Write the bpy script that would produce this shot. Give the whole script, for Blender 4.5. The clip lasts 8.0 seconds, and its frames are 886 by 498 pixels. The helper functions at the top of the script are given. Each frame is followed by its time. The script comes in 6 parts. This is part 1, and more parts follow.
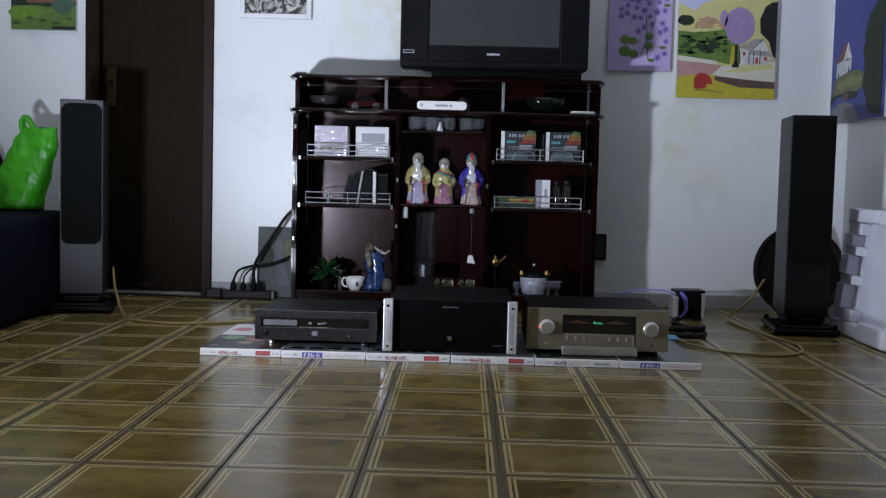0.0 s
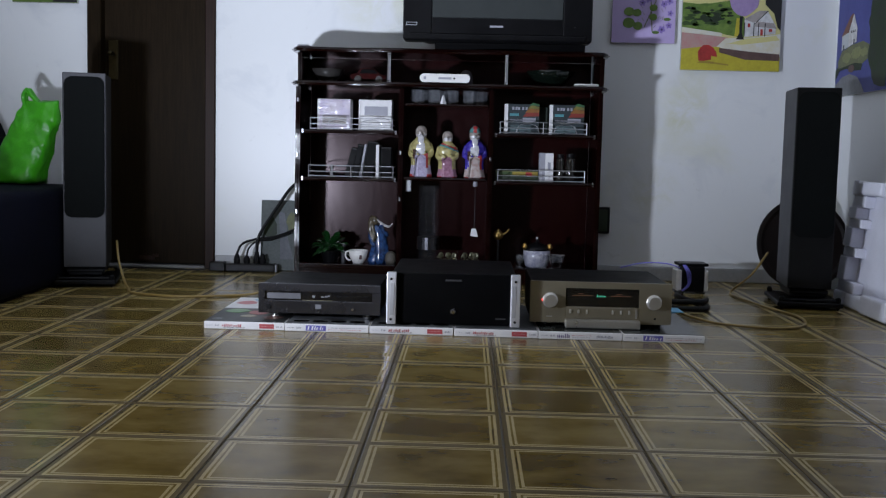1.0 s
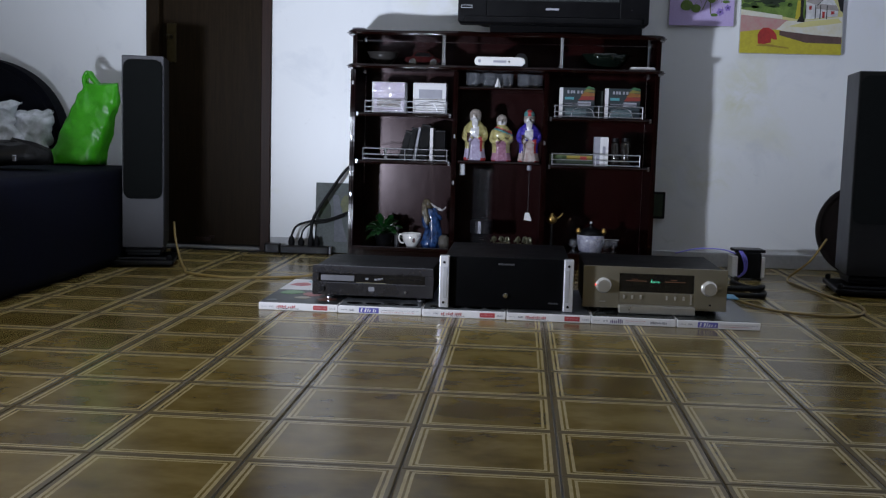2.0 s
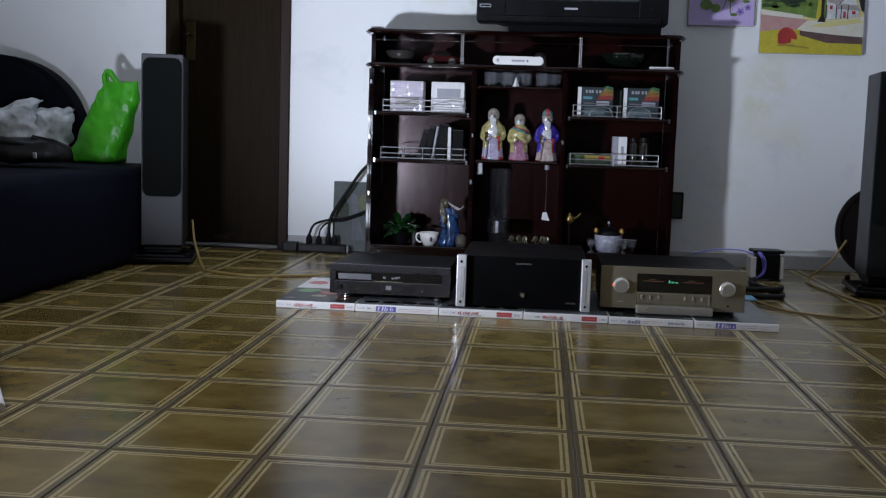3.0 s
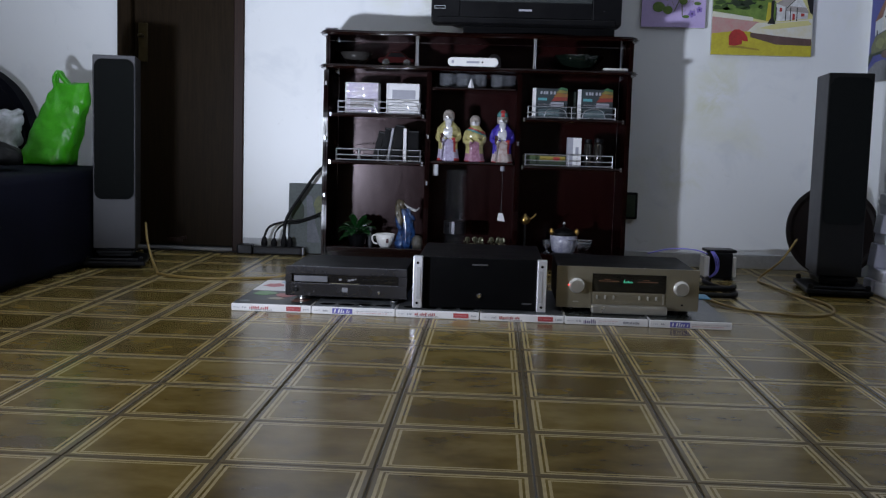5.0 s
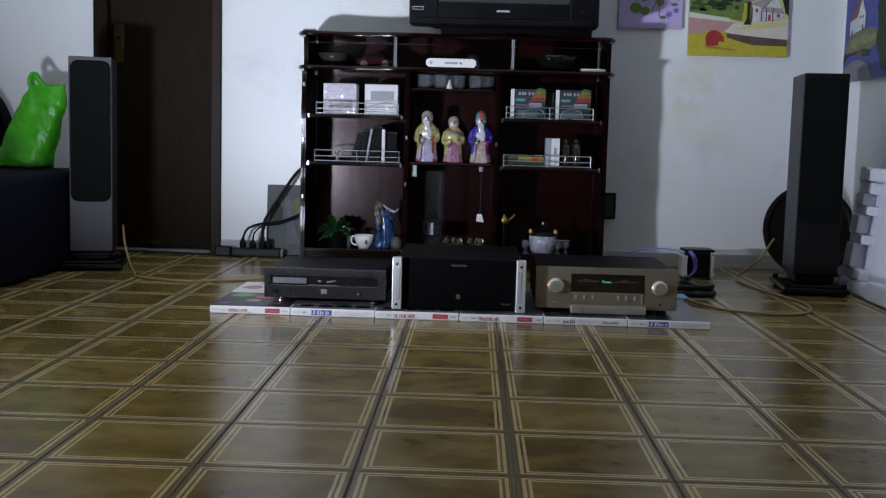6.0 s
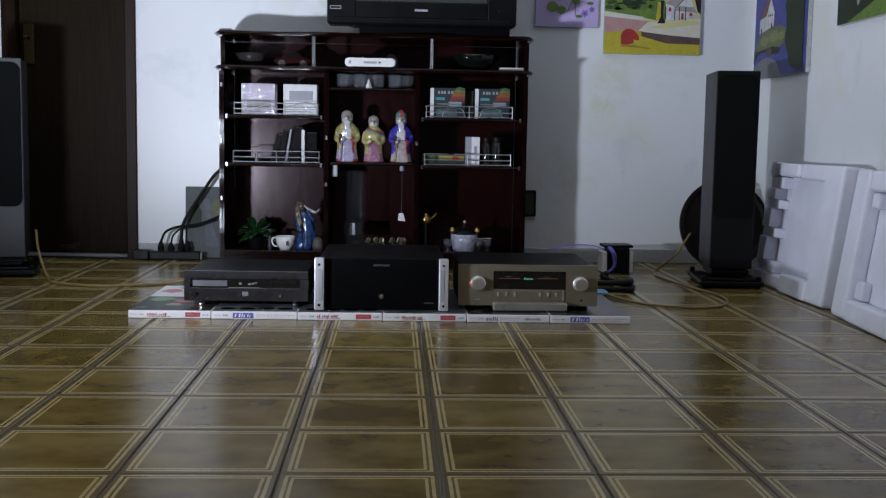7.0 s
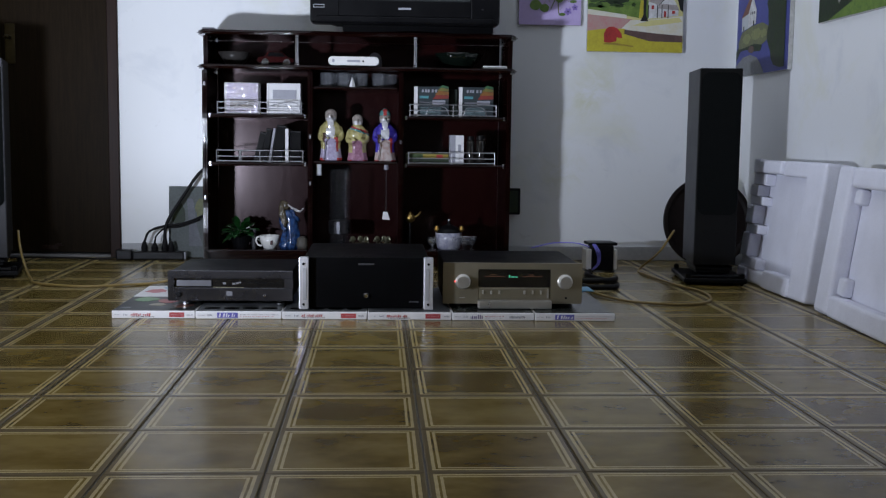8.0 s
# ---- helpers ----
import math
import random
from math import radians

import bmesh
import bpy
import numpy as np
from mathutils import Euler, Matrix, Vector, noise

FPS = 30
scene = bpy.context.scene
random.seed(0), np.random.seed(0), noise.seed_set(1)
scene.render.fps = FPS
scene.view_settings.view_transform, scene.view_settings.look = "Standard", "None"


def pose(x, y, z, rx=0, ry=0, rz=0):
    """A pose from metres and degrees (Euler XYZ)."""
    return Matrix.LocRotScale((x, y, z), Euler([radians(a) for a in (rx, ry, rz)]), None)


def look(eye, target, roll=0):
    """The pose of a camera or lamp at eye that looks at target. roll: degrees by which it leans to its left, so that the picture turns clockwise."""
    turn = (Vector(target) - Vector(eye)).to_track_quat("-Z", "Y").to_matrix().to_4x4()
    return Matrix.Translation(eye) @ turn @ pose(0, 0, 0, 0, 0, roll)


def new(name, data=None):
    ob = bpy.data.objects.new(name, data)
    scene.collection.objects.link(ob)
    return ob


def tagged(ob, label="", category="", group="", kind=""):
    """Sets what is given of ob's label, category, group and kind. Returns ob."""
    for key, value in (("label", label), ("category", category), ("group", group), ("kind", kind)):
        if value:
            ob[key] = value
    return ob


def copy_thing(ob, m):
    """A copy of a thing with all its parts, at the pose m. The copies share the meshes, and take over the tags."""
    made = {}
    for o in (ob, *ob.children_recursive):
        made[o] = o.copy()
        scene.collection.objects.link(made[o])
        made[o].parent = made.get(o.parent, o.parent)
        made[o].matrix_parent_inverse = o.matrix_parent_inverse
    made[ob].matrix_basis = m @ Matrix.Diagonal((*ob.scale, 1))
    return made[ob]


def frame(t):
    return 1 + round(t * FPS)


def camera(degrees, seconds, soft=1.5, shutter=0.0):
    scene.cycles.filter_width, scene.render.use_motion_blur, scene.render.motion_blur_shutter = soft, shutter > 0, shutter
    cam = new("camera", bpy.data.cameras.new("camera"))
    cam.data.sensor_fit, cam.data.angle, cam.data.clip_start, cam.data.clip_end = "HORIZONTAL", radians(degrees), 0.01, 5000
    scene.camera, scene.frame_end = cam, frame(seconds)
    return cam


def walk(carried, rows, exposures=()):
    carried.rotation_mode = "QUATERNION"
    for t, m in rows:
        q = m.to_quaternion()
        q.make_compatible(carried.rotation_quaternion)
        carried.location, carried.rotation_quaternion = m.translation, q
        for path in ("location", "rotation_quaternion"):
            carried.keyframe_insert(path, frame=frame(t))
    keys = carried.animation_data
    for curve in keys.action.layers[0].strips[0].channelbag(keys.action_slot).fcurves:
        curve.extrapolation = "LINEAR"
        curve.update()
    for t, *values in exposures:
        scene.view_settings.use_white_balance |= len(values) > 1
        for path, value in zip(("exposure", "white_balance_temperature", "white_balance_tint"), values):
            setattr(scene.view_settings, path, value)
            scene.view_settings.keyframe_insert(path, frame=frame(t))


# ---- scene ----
cam = camera(44.85, 8.0, soft=1.25)
PATH = [
    (0.0, 1.17, -3.70, -1.42), (0.5, 1.16, -4.32, -1.47), (1.0, 1.34, -5.13, -1.36), (1.5, 2.43, -5.56, -1.46),
    (2.0, 4.21, -6.08, -1.60), (2.2, 4.71, -6.21, -1.65), (3.5, 5.19, -6.10, -1.83), (4.0, 5.00, -6.06, -1.85), (4.5, 4.67, -5.99, -1.89),
    (4.7, 3.67, -6.02, -1.77), (5.8, 2.11, -5.97, -1.60), (6.0, 1.66, -5.93, -1.52), (6.5, -0.78, -5.89, -1.24), (7.0, -2.57, -5.88, -0.97), (7.5, -3.47, -5.92, -0.90),
    (8.0, -3.42, -5.95, -0.74),
]
EYE_Z = 0.626
walk(cam, [(t, pose(0, 0, EYE_Z, 90 + p, r, yaw)) for t, yaw, p, r in PATH], [(0.0, 0.0), (8.0, 0.0)])

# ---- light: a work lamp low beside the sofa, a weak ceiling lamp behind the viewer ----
world = bpy.data.worlds.new("world")
scene.world = world
world.use_nodes = True
world.node_tree.nodes["Background"].inputs[0].default_value = (0.55, 0.65, 0.9, 1)
world.node_tree.nodes["Background"].inputs[1].default_value = 0.005

LAMP = (-1.43, 2.58, 0.37)
lamp_light = new("work_lamp_light", bpy.data.lights.new("work_lamp_light", "AREA"))
lamp_light.data.shape, lamp_light.data.size, lamp_light.data.size_y = "RECTANGLE", 0.14, 0.10
lamp_light.data.energy, lamp_light.data.color = 71, (0.745, 0.825, 1.0)
lamp_light.data.spread = radians(135)
lamp_light.matrix_world = look(LAMP, (LAMP[0] + 0.56, LAMP[1] + 0.78, LAMP[2] + 0.98))

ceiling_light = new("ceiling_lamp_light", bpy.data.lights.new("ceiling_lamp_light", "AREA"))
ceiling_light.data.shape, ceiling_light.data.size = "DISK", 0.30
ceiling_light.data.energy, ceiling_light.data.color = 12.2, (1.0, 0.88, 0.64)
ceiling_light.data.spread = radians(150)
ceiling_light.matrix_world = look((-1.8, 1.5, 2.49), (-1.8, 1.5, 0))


# ---- materials ----
def node(nt, kind, **sets):
    n = nt.nodes.new(kind)
    for k, v in sets.items():
        n.inputs[k.replace("_", " ")].default_value = v
    return n


def mat(name, colour, rough=0.5, metal=0.0, vary=0.12, scale=8.0, bump=0.0, bscale=60.0, coat=0.0, second=None, glow=None, rvary=0.1, spec=0.5):
    """A surface with a coarse and a fine variation of its colour, uneven gloss and fine relief."""
    m = bpy.data.materials.new(name)
    m.use_nodes = True
    nt = m.node_tree
    b = nt.nodes["Principled BSDF"]
    b.inputs["Metallic"].default_value = metal
    b.inputs["Specular IOR Level"].default_value = spec
    b.inputs["Coat Weight"].default_value = coat
    b.inputs["Coat Roughness"].default_value = 0.12
    co = nt.nodes.new("ShaderNodeTexCoord")
    big = node(nt, "ShaderNodeTexNoise", Scale=scale, Detail=5.0, Roughness=0.6)
    fine = node(nt, "ShaderNodeTexNoise", Scale=bscale, Detail=4.0, Roughness=0.6)
    nt.links.new(co.outputs["Object"], big.inputs["Vector"])
    nt.links.new(co.outputs["Object"], fine.inputs["Vector"])
    ramp = nt.nodes.new("ShaderNodeValToRGB")
    c2 = second or tuple(max(0, c * (1 - 2.2 * vary)) for c in colour)
    ramp.color_ramp.elements[0].position, ramp.color_ramp.elements[1].position = 0.33, 0.68
    ramp.color_ramp.elements[0].color, ramp.color_ramp.elements[1].color = (*c2, 1), (*colour, 1)
    add = nt.nodes.new("ShaderNodeMath")
    add.operation = "MULTIPLY_ADD"
    add.inputs[1].default_value = 0.35
    mid = nt.nodes.new("ShaderNodeMath")
    mid.operation = "MULTIPLY"
    mid.inputs[1].default_value = 0.65
    nt.links.new(big.outputs[0], mid.inputs[0])
    nt.links.new(fine.outputs[0], add.inputs[0])
    nt.links.new(mid.outputs[0], add.inputs[2])
    nt.links.new(add.outputs[0], ramp.inputs[0])
    nt.links.new(ramp.outputs[0], b.inputs["Base Color"])
    rr = nt.nodes.new("ShaderNodeMapRange")
    rr.inputs["To Min"].default_value, rr.inputs["To Max"].default_value = max(0.02, rough - rvary), min(1, rough + rvary)
    nt.links.new(big.outputs[0], rr.inputs[0])
    nt.links.new(rr.outputs[0], b.inputs["Roughness"])
    if bump:
        bp = node(nt, "ShaderNodeBump", Strength=bump, Distance=0.004)
        nt.links.new(fine.outputs[0], bp.inputs["Height"])
        nt.links.new(bp.outputs[0], b.inputs["Normal"])
    if glow:
        b.inputs["Emission Color"].default_value, b.inputs["Emission Strength"].default_value = (*glow[0], 1), glow[1]
    return m


def wood(name, dark, light, rough, coat, stretch=(9, 9, 0.8), spec=0.5):
    """Stained timber with long grain along z."""
    m = mat(name, light, rough, coat=coat, bump=0.025, bscale=40, spec=spec, rvary=0.04)
    nt = m.node_tree
    co, big, fine = [n for n in nt.nodes if n.type == "TEX_COORD"][0], *[n for n in nt.nodes if n.type == "TEX_NOISE"][:2]
    mp = nt.nodes.new("ShaderNodeMapping")
    mp.inputs["Scale"].default_value = stretch
    nt.links.new(co.outputs["Object"], mp.inputs["Vector"])
    nt.links.new(mp.outputs[0], big.inputs["Vector"])
    nt.links.new(mp.outputs[0], fine.inputs["Vector"])
    ramp = [n for n in nt.nodes if n.type == "VALTORGB"][0]
    ramp.color_ramp.elements[0].color = (*dark, 1)
    return m


def brushed(*a, **k):
    """Metal brushed along x, so that highlights draw out upright."""
    m = mat(*a, **k)
    nt = m.node_tree
    b = nt.nodes["Principled BSDF"]
    b.inputs["Anisotropic"].default_value = 0.85
    tg = nt.nodes.new("ShaderNodeTangent")
    tg.direction_type, tg.axis = "RADIAL", "Z"
    nt.links.new(tg.outputs[0], b.inputs["Tangent"])
    return m


def wall_paint(name):
    """Old white wall paint: low relief, yellowed damp stains, grey scuffs."""
    m = bpy.data.materials.new(name)
    m.use_nodes = True
    nt = m.node_tree
    b = nt.nodes["Principled BSDF"]
    b.inputs["Roughness"].default_value = 0.40
    b.inputs["Specular IOR Level"].default_value = 0.85
    co = nt.nodes.new("ShaderNodeTexCoord")
    base = (0.76, 0.77, 0.78, 1)
    last = None
    for sc, lo, hi, col, amount, det in ((1.3, 0.56, 0.74, (0.68, 0.68, 0.48, 1), 0.5, 6.0), (3.2, 0.58, 0.72, (0.60, 0.62, 0.66, 1), 0.45, 8.0), (14.0, 0.66, 0.76, (0.50, 0.50, 0.48, 1), 0.35, 6.0)):
        n = node(nt, "ShaderNodeTexNoise", Scale=sc, Detail=det, Roughness=0.62, Distortion=0.8)
        nt.links.new(co.outputs["Object"], n.inputs["Vector"])
        r = nt.nodes.new("ShaderNodeMapRange")
        r.inputs["From Min"].default_value, r.inputs["From Max"].default_value, r.inputs["To Max"].default_value = lo, hi, amount
        nt.links.new(n.outputs[0], r.inputs[0])
        mix = nt.nodes.new("ShaderNodeMix")
        mix.data_type = "RGBA"
        nt.links.new(r.outputs[0], mix.inputs[0])
        mix.inputs[7].default_value = col
        if last:
            nt.links.new(last.outputs[2], mix.inputs[6])
        else:
            mix.inputs[6].default_value = base
        last = mix
    # damp stains with places of their own
    YELLOWED, MOULD = (0.58, 0.58, 0.30, 1), (0.26, 0.29, 0.36, 1)
    for spot, size, tone in (((-0.44, 5.5, 1.46), 0.30, YELLOWED), ((1.10, 5.5, 0.92), 0.17, YELLOWED), ((0.95, 5.5, 0.45), 0.15, YELLOWED), ((1.06, 5.5, 0.80), 0.10, YELLOWED), ((-0.34, 5.5, 1.235), 0.10, MOULD)):
        dist = nt.nodes.new("ShaderNodeVectorMath")
        dist.operation = "DISTANCE"
        dist.inputs[1].default_value = spot
        nt.links.new(co.outputs["Object"], dist.inputs[0])
        n = node(nt, "ShaderNodeTexNoise", Scale=9.0, Detail=6.0, Roughness=0.65, Distortion=0.7)
        nt.links.new(co.outputs["Object"], n.inputs["Vector"])
        near = nt.nodes.new("ShaderNodeMapRange")
        near.inputs["From Min"].default_value, near.inputs["From Max"].default_value = size, 0.0
        nt.links.new(dist.outputs["Value"], near.inputs[0])
        r = nt.nodes.new("ShaderNodeMapRange")
        r.inputs["From Min"].default_value, r.inputs["From Max"].default_value, r.inputs["To Max"].default_value = 0.38, 0.70, 0.75
        nt.links.new(n.outputs[0], r.inputs[0])
        both = nt.nodes.new("ShaderNodeMath")
        both.operation = "MULTIPLY"
        nt.links.new(near.outputs[0], both.inputs[0])
        nt.links.new(r.outputs[0], both.inputs[1])
        mix = nt.nodes.new("ShaderNodeMix")
        mix.data_type = "RGBA"
        nt.links.new(both.outputs[0], mix.inputs[0])
        nt.links.new(last.outputs[2], mix.inputs[6])
        mix.inputs[7].default_value = tone
        last = mix
    nt.links.new(last.outputs[2], b.inputs["Base Color"])
    n = node(nt, "ShaderNodeTexNoise", Scale=35.0, Detail=6.0)
    nt.links.new(co.outputs["Object"], n.inputs["Vector"])
    bp = node(nt, "ShaderNodeBump", Strength=0.07, Distance=0.006)
    nt.links.new(n.outputs[0], bp.inputs["Height"])
    nt.links.new(bp.outputs[0], b.inputs["Normal"])
    return m


def tile_glaze(name):
    """Glazed floor tile: cloudy olive brown field with two cream frame lines, by the tile's own UV."""
    m = bpy.data.materials.new(name)
    m.use_nodes = True
    nt = m.node_tree
    L = nt.links.new
    b = nt.nodes["Principled BSDF"]
    uv = nt.nodes.new("ShaderNodeUVMap")
    sep = nt.nodes.new("ShaderNodeSeparateXYZ")
    L(uv.outputs[0], sep.inputs[0])

    def op(kind, a, c=None):
        n = nt.nodes.new("ShaderNodeMath")
        n.operation = kind
        for i, v in enumerate((a, c)):
            if v is None:
                continue
            if isinstance(v, (int, float)):
                n.inputs[i].default_value = v
            else:
                L(v, n.inputs[i])
        return n.outputs[0]
    d = op("MINIMUM", op("SUBTRACT", 0.5, op("ABSOLUTE", op("SUBTRACT", sep.outputs[0], 0.5))), op("SUBTRACT", 0.5, op("ABSOLUTE", op("SUBTRACT", sep.outputs[1], 0.5))))
    geo = nt.nodes.new("ShaderNodeNewGeometry")
    info = nt.nodes.new("ShaderNodeObjectInfo")
    wob = node(nt, "ShaderNodeTexNoise", Scale=26.0, Detail=3.0)
    L(geo.outputs["Position"], wob.inputs["Vector"])
    d = op("ADD", d, op("MULTIPLY", op("SUBTRACT", wob.outputs[0], 0.5), 0.006))

    def line(at, half):
        return op("LESS_THAN", op("ABSOLUTE", op("SUBTRACT", d, at)), half)
    lines = op("MAXIMUM", line(0.052, 0.0115), line(0.090, 0.0100))
    cloud = node(nt, "ShaderNodeTexNoise", Scale=6.5, Detail=4.0, Roughness=0.55, Distortion=0.15)
    mp = nt.nodes.new("ShaderNodeMapping")
    mp.inputs["Scale"].default_value = (1.0, 1.25, 1)
    L(geo.outputs["Position"], mp.inputs["Vector"])
    L(mp.outputs[0], cloud.inputs["Vector"])
    ramp = nt.nodes.new("ShaderNodeValToRGB")
    e = ramp.color_ramp.elements
    e[0].position, e[0].color = 0.30, (0.100, 0.068, 0.016, 1)
    e[1].position, e[1].color = 0.72, (0.236, 0.176, 0.058, 1)
    k = e.new(0.5)
    k.color = (0.165, 0.118, 0.031, 1)
    shift = op("ADD", op("MULTIPLY", op("SUBTRACT", info.outputs["Random"], 0.5), 0.22), cloud.outputs[0])
    L(shift, ramp.inputs[0])
    edge = nt.nodes.new("ShaderNodeMix")
    edge.data_type = "RGBA"
    L(op("LESS_THAN", d, 0.041), edge.inputs[0])
    L(ramp.outputs[0], edge.inputs[6])
    edge.inputs[7].default_value = (0.135, 0.105, 0.052, 1)
    mix = nt.nodes.new("ShaderNodeMix")
    mix.data_type = "RGBA"
    speck = node(nt, "ShaderNodeTexNoise", Scale=45.0, Detail=3.0)
    L(geo.outputs["Position"], speck.inputs["Vector"])
    L(op("MULTIPLY", lines, op("ADD", 0.48, op("MULTIPLY", speck.outputs[0], 0.6))), mix.inputs[0])
    L(edge.outputs[2], mix.inputs[6])
    mix.inputs[7].default_value = (0.52, 0.43, 0.23, 1)
    L(mix.outputs[2], b.inputs["Base Color"])
    rr = nt.nodes.new("ShaderNodeMapRange")
    rr.inputs["To Min"].default_value, rr.inputs["To Max"].default_value = 0.15, 0.30
    L(cloud.outputs[0], rr.inputs[0])
    L(rr.outputs[0], b.inputs["Roughness"])
    b.inputs["Specular IOR Level"].default_value = 0.25
    bp = node(nt, "ShaderNodeBump", Strength=0.12, Distance=0.004)
    L(wob.outputs[0], bp.inputs["Height"])
    L(bp.outputs[0], b.inputs["Normal"])
    return m


def thin_glass(name, body, tint=(0.85, 0.9, 1.0), rough=0.05, rim=0.12):
    """Thin clear glass: mostly see-through, glossy towards its rims, a little milky."""
    m = bpy.data.materials.new(name)
    m.use_nodes = True
    nt = m.node_tree
    out = nt.nodes["Material Output"]
    nt.nodes.remove(nt.nodes["Principled BSDF"])
    clear = nt.nodes.new("ShaderNodeBsdfTransparent")
    milk = nt.nodes.new("ShaderNodeBsdfDiffuse")
    milk.inputs[0].default_value = (*tint, 1)
    gloss = nt.nodes.new("ShaderNodeBsdfGlossy")
    gloss.inputs["Roughness"].default_value = rough
    face = nt.nodes.new("ShaderNodeLayerWeight")
    face.inputs[0].default_value = rim
    edge = nt.nodes.new("ShaderNodeMath")
    edge.operation = "ADD"
    edge.inputs[1].default_value = 0.02
    nt.links.new(face.outputs["Facing"], edge.inputs[0])
    one, two = nt.nodes.new("ShaderNodeMixShader"), nt.nodes.new("ShaderNodeMixShader")
    one.inputs[0].default_value = body
    nt.links.new(clear.outputs[0], one.inputs[1])
    nt.links.new(milk.outputs[0], one.inputs[2])
    nt.links.new(edge.outputs[0], two.inputs[0])
    nt.links.new(one.outputs[0], two.inputs[1])
    nt.links.new(gloss.outputs[0], two.inputs[2])
    nt.links.new(two.outputs[0], out.inputs[0])
    return m


PAINT = wall_paint("white_wall_paint")
CEIL = mat("ceiling_paint", (0.84, 0.84, 0.83), 0.8, bump=0.1)
SKIRT = mat("skirting_paint", (0.52, 0.53, 0.55), 0.5, vary=0.15, scale=5)
STONE = mat("worn_grey_stone", (0.22, 0.22, 0.22), 0.6, vary=0.2, scale=9, bump=0.1)
GROUT = mat("grout", (0.070, 0.058, 0.040), 0.75, vary=0.2, scale=20)
TILE = tile_glaze("floor_tile_glaze")
CAB = wood("mahogany_lacquer", (0.004, 0.0006, 0.0006), (0.009, 0.0015, 0.0012), 0.13, 0.0, spec=0.35)
CABIN = wood("mahogany_board", (0.009, 0.0009, 0.0009), (0.016, 0.0017, 0.0016), 0.20, 0.0, (5, 5, 1.2), 0.5)
CABIN.node_tree.nodes["Principled BSDF"].inputs["Specular Tint"].default_value = (1.0, 0.82, 0.84, 1)
DOORW = wood("dark_door_wood", (0.009, 0.0056, 0.0026), (0.021, 0.013, 0.006), 0.5, 0.0, (14, 14, 0.7), 0.07)
JAMB = wood("brown_jamb_wood", (0.014, 0.006, 0.0035), (0.028, 0.012, 0.007), 0.5, 0.0, (14, 14, 0.7), 0.2)
CHROME = mat("chrome", (0.72, 0.72, 0.76), 0.18, 1.0, vary=0.05)
WIRE = mat("plated_wire", (0.62, 0.62, 0.66), 0.3, 0.9, vary=0.08)
BLACKP = mat("black_plastic", (0.005, 0.005, 0.006), 0.38, vary=0.2, spec=0.16, bump=0.05, bscale=200)
BLACKM = mat("black_anodised_metal", (0.003, 0.003, 0.0035), 0.45, 0.0, vary=0.15, spec=0.06, bump=0.04, bscale=300)
SCREEN = mat("tube_glass", (0.045, 0.050, 0.050), 0.10, vary=0.05, coat=0.8)
TRAYL = mat("satin_groove", (0.60, 0.60, 0.64), 0.4, 0.6, vary=0.05)
GILTLINE = mat("gilt_line", (0.28, 0.25, 0.16), 0.4)
MIDPRINT = mat("mid_print", (0.17, 0.17, 0.185), 0.5)
TRAYM = mat("grey_tray", (0.16, 0.16, 0.175), 0.35, 0.6, vary=0.06)
GREYM = brushed("gunmetal_front", (0.085, 0.083, 0.092), 0.28, 0.85, vary=0.08, bump=0.03, bscale=400)
SILVER = mat("silver_handle", (0.80, 0.80, 0.84), 0.32, 0.6, vary=0.05)
GOLD = mat("champagne_metal", (0.35, 0.315, 0.235), 0.40, 0.75, vary=0.06, bump=0.03, bscale=300)
KNOB = mat("champagne_knob", (0.66, 0.64, 0.60), 0.30, 0.8, vary=0.05)
GLASSBLK = mat("smoked_window", (0.006, 0.006, 0.007), 0.08, vary=0.05, coat=1.0)
AMBER = mat("meter_amber", (0.10, 0.045, 0.03), 0.5, glow=((0.9, 0.35, 0.15), 0.04))
GREENLED = mat("green_display", (0.05, 0.4, 0.25), 0.5, glow=((0.15, 1.0, 0.6), 0.5))
REDLED = mat("red_lamp", (0.5, 0.02, 0.02), 0.4, glow=((1.0, 0.08, 0.05), 1.5))
PALE = mat("pale_print", (0.55, 0.57, 0.60), 0.6)
DIMPRINT = mat("dim_print", (0.045, 0.045, 0.05), 0.5)
WHITEC = mat("white_card", (0.78, 0.77, 0.78), 0.5, vary=0.05, scale=14)
REDP = mat("red_print", (0.48, 0.07, 0.08), 0.5)
BLUEP = mat("blue_print", (0.13, 0.12, 0.44), 0.5)
GREYP = mat("grey_print", (0.35, 0.35, 0.40), 0.5)
SPKGREY = mat("grey_speaker_face", (0.042, 0.042, 0.048), 0.5, spec=0.3, vary=0.10, bump=0.03, bscale=200)
SPKBLK = mat("black_speaker_face", (0.006, 0.006, 0.006), 0.5, spec=0.2, vary=0.25, scale=12, bump=0.05)
CLOTHBLK = mat("black_grille_cloth", (0.005, 0.006, 0.006), 0.95, spec=0.1, vary=0.2, scale=40, bump=0.25, bscale=600)
NAVY = mat("navy_upholstery", (0.004, 0.005, 0.014), 0.9, spec=0.1, vary=0.25, scale=6, bump=0.3, bscale=160)
NAVYDK = mat("dark_navy_velvet", (0.003, 0.0035, 0.007), 0.95, spec=0.1, vary=0.2, scale=6, bump=0.3, bscale=120)
GREENBAG = mat("green_plastic_film", (0.060, 0.42, 0.012), 0.36, vary=0.12, scale=9, bump=0.7, bscale=34, second=(0.030, 0.27, 0.006))
PILLOW = mat("grey_patterned_cloth", (0.80, 0.82, 0.88), 0.7, scale=14, second=(0.26, 0.29, 0.28), bump=0.25, bscale=30)
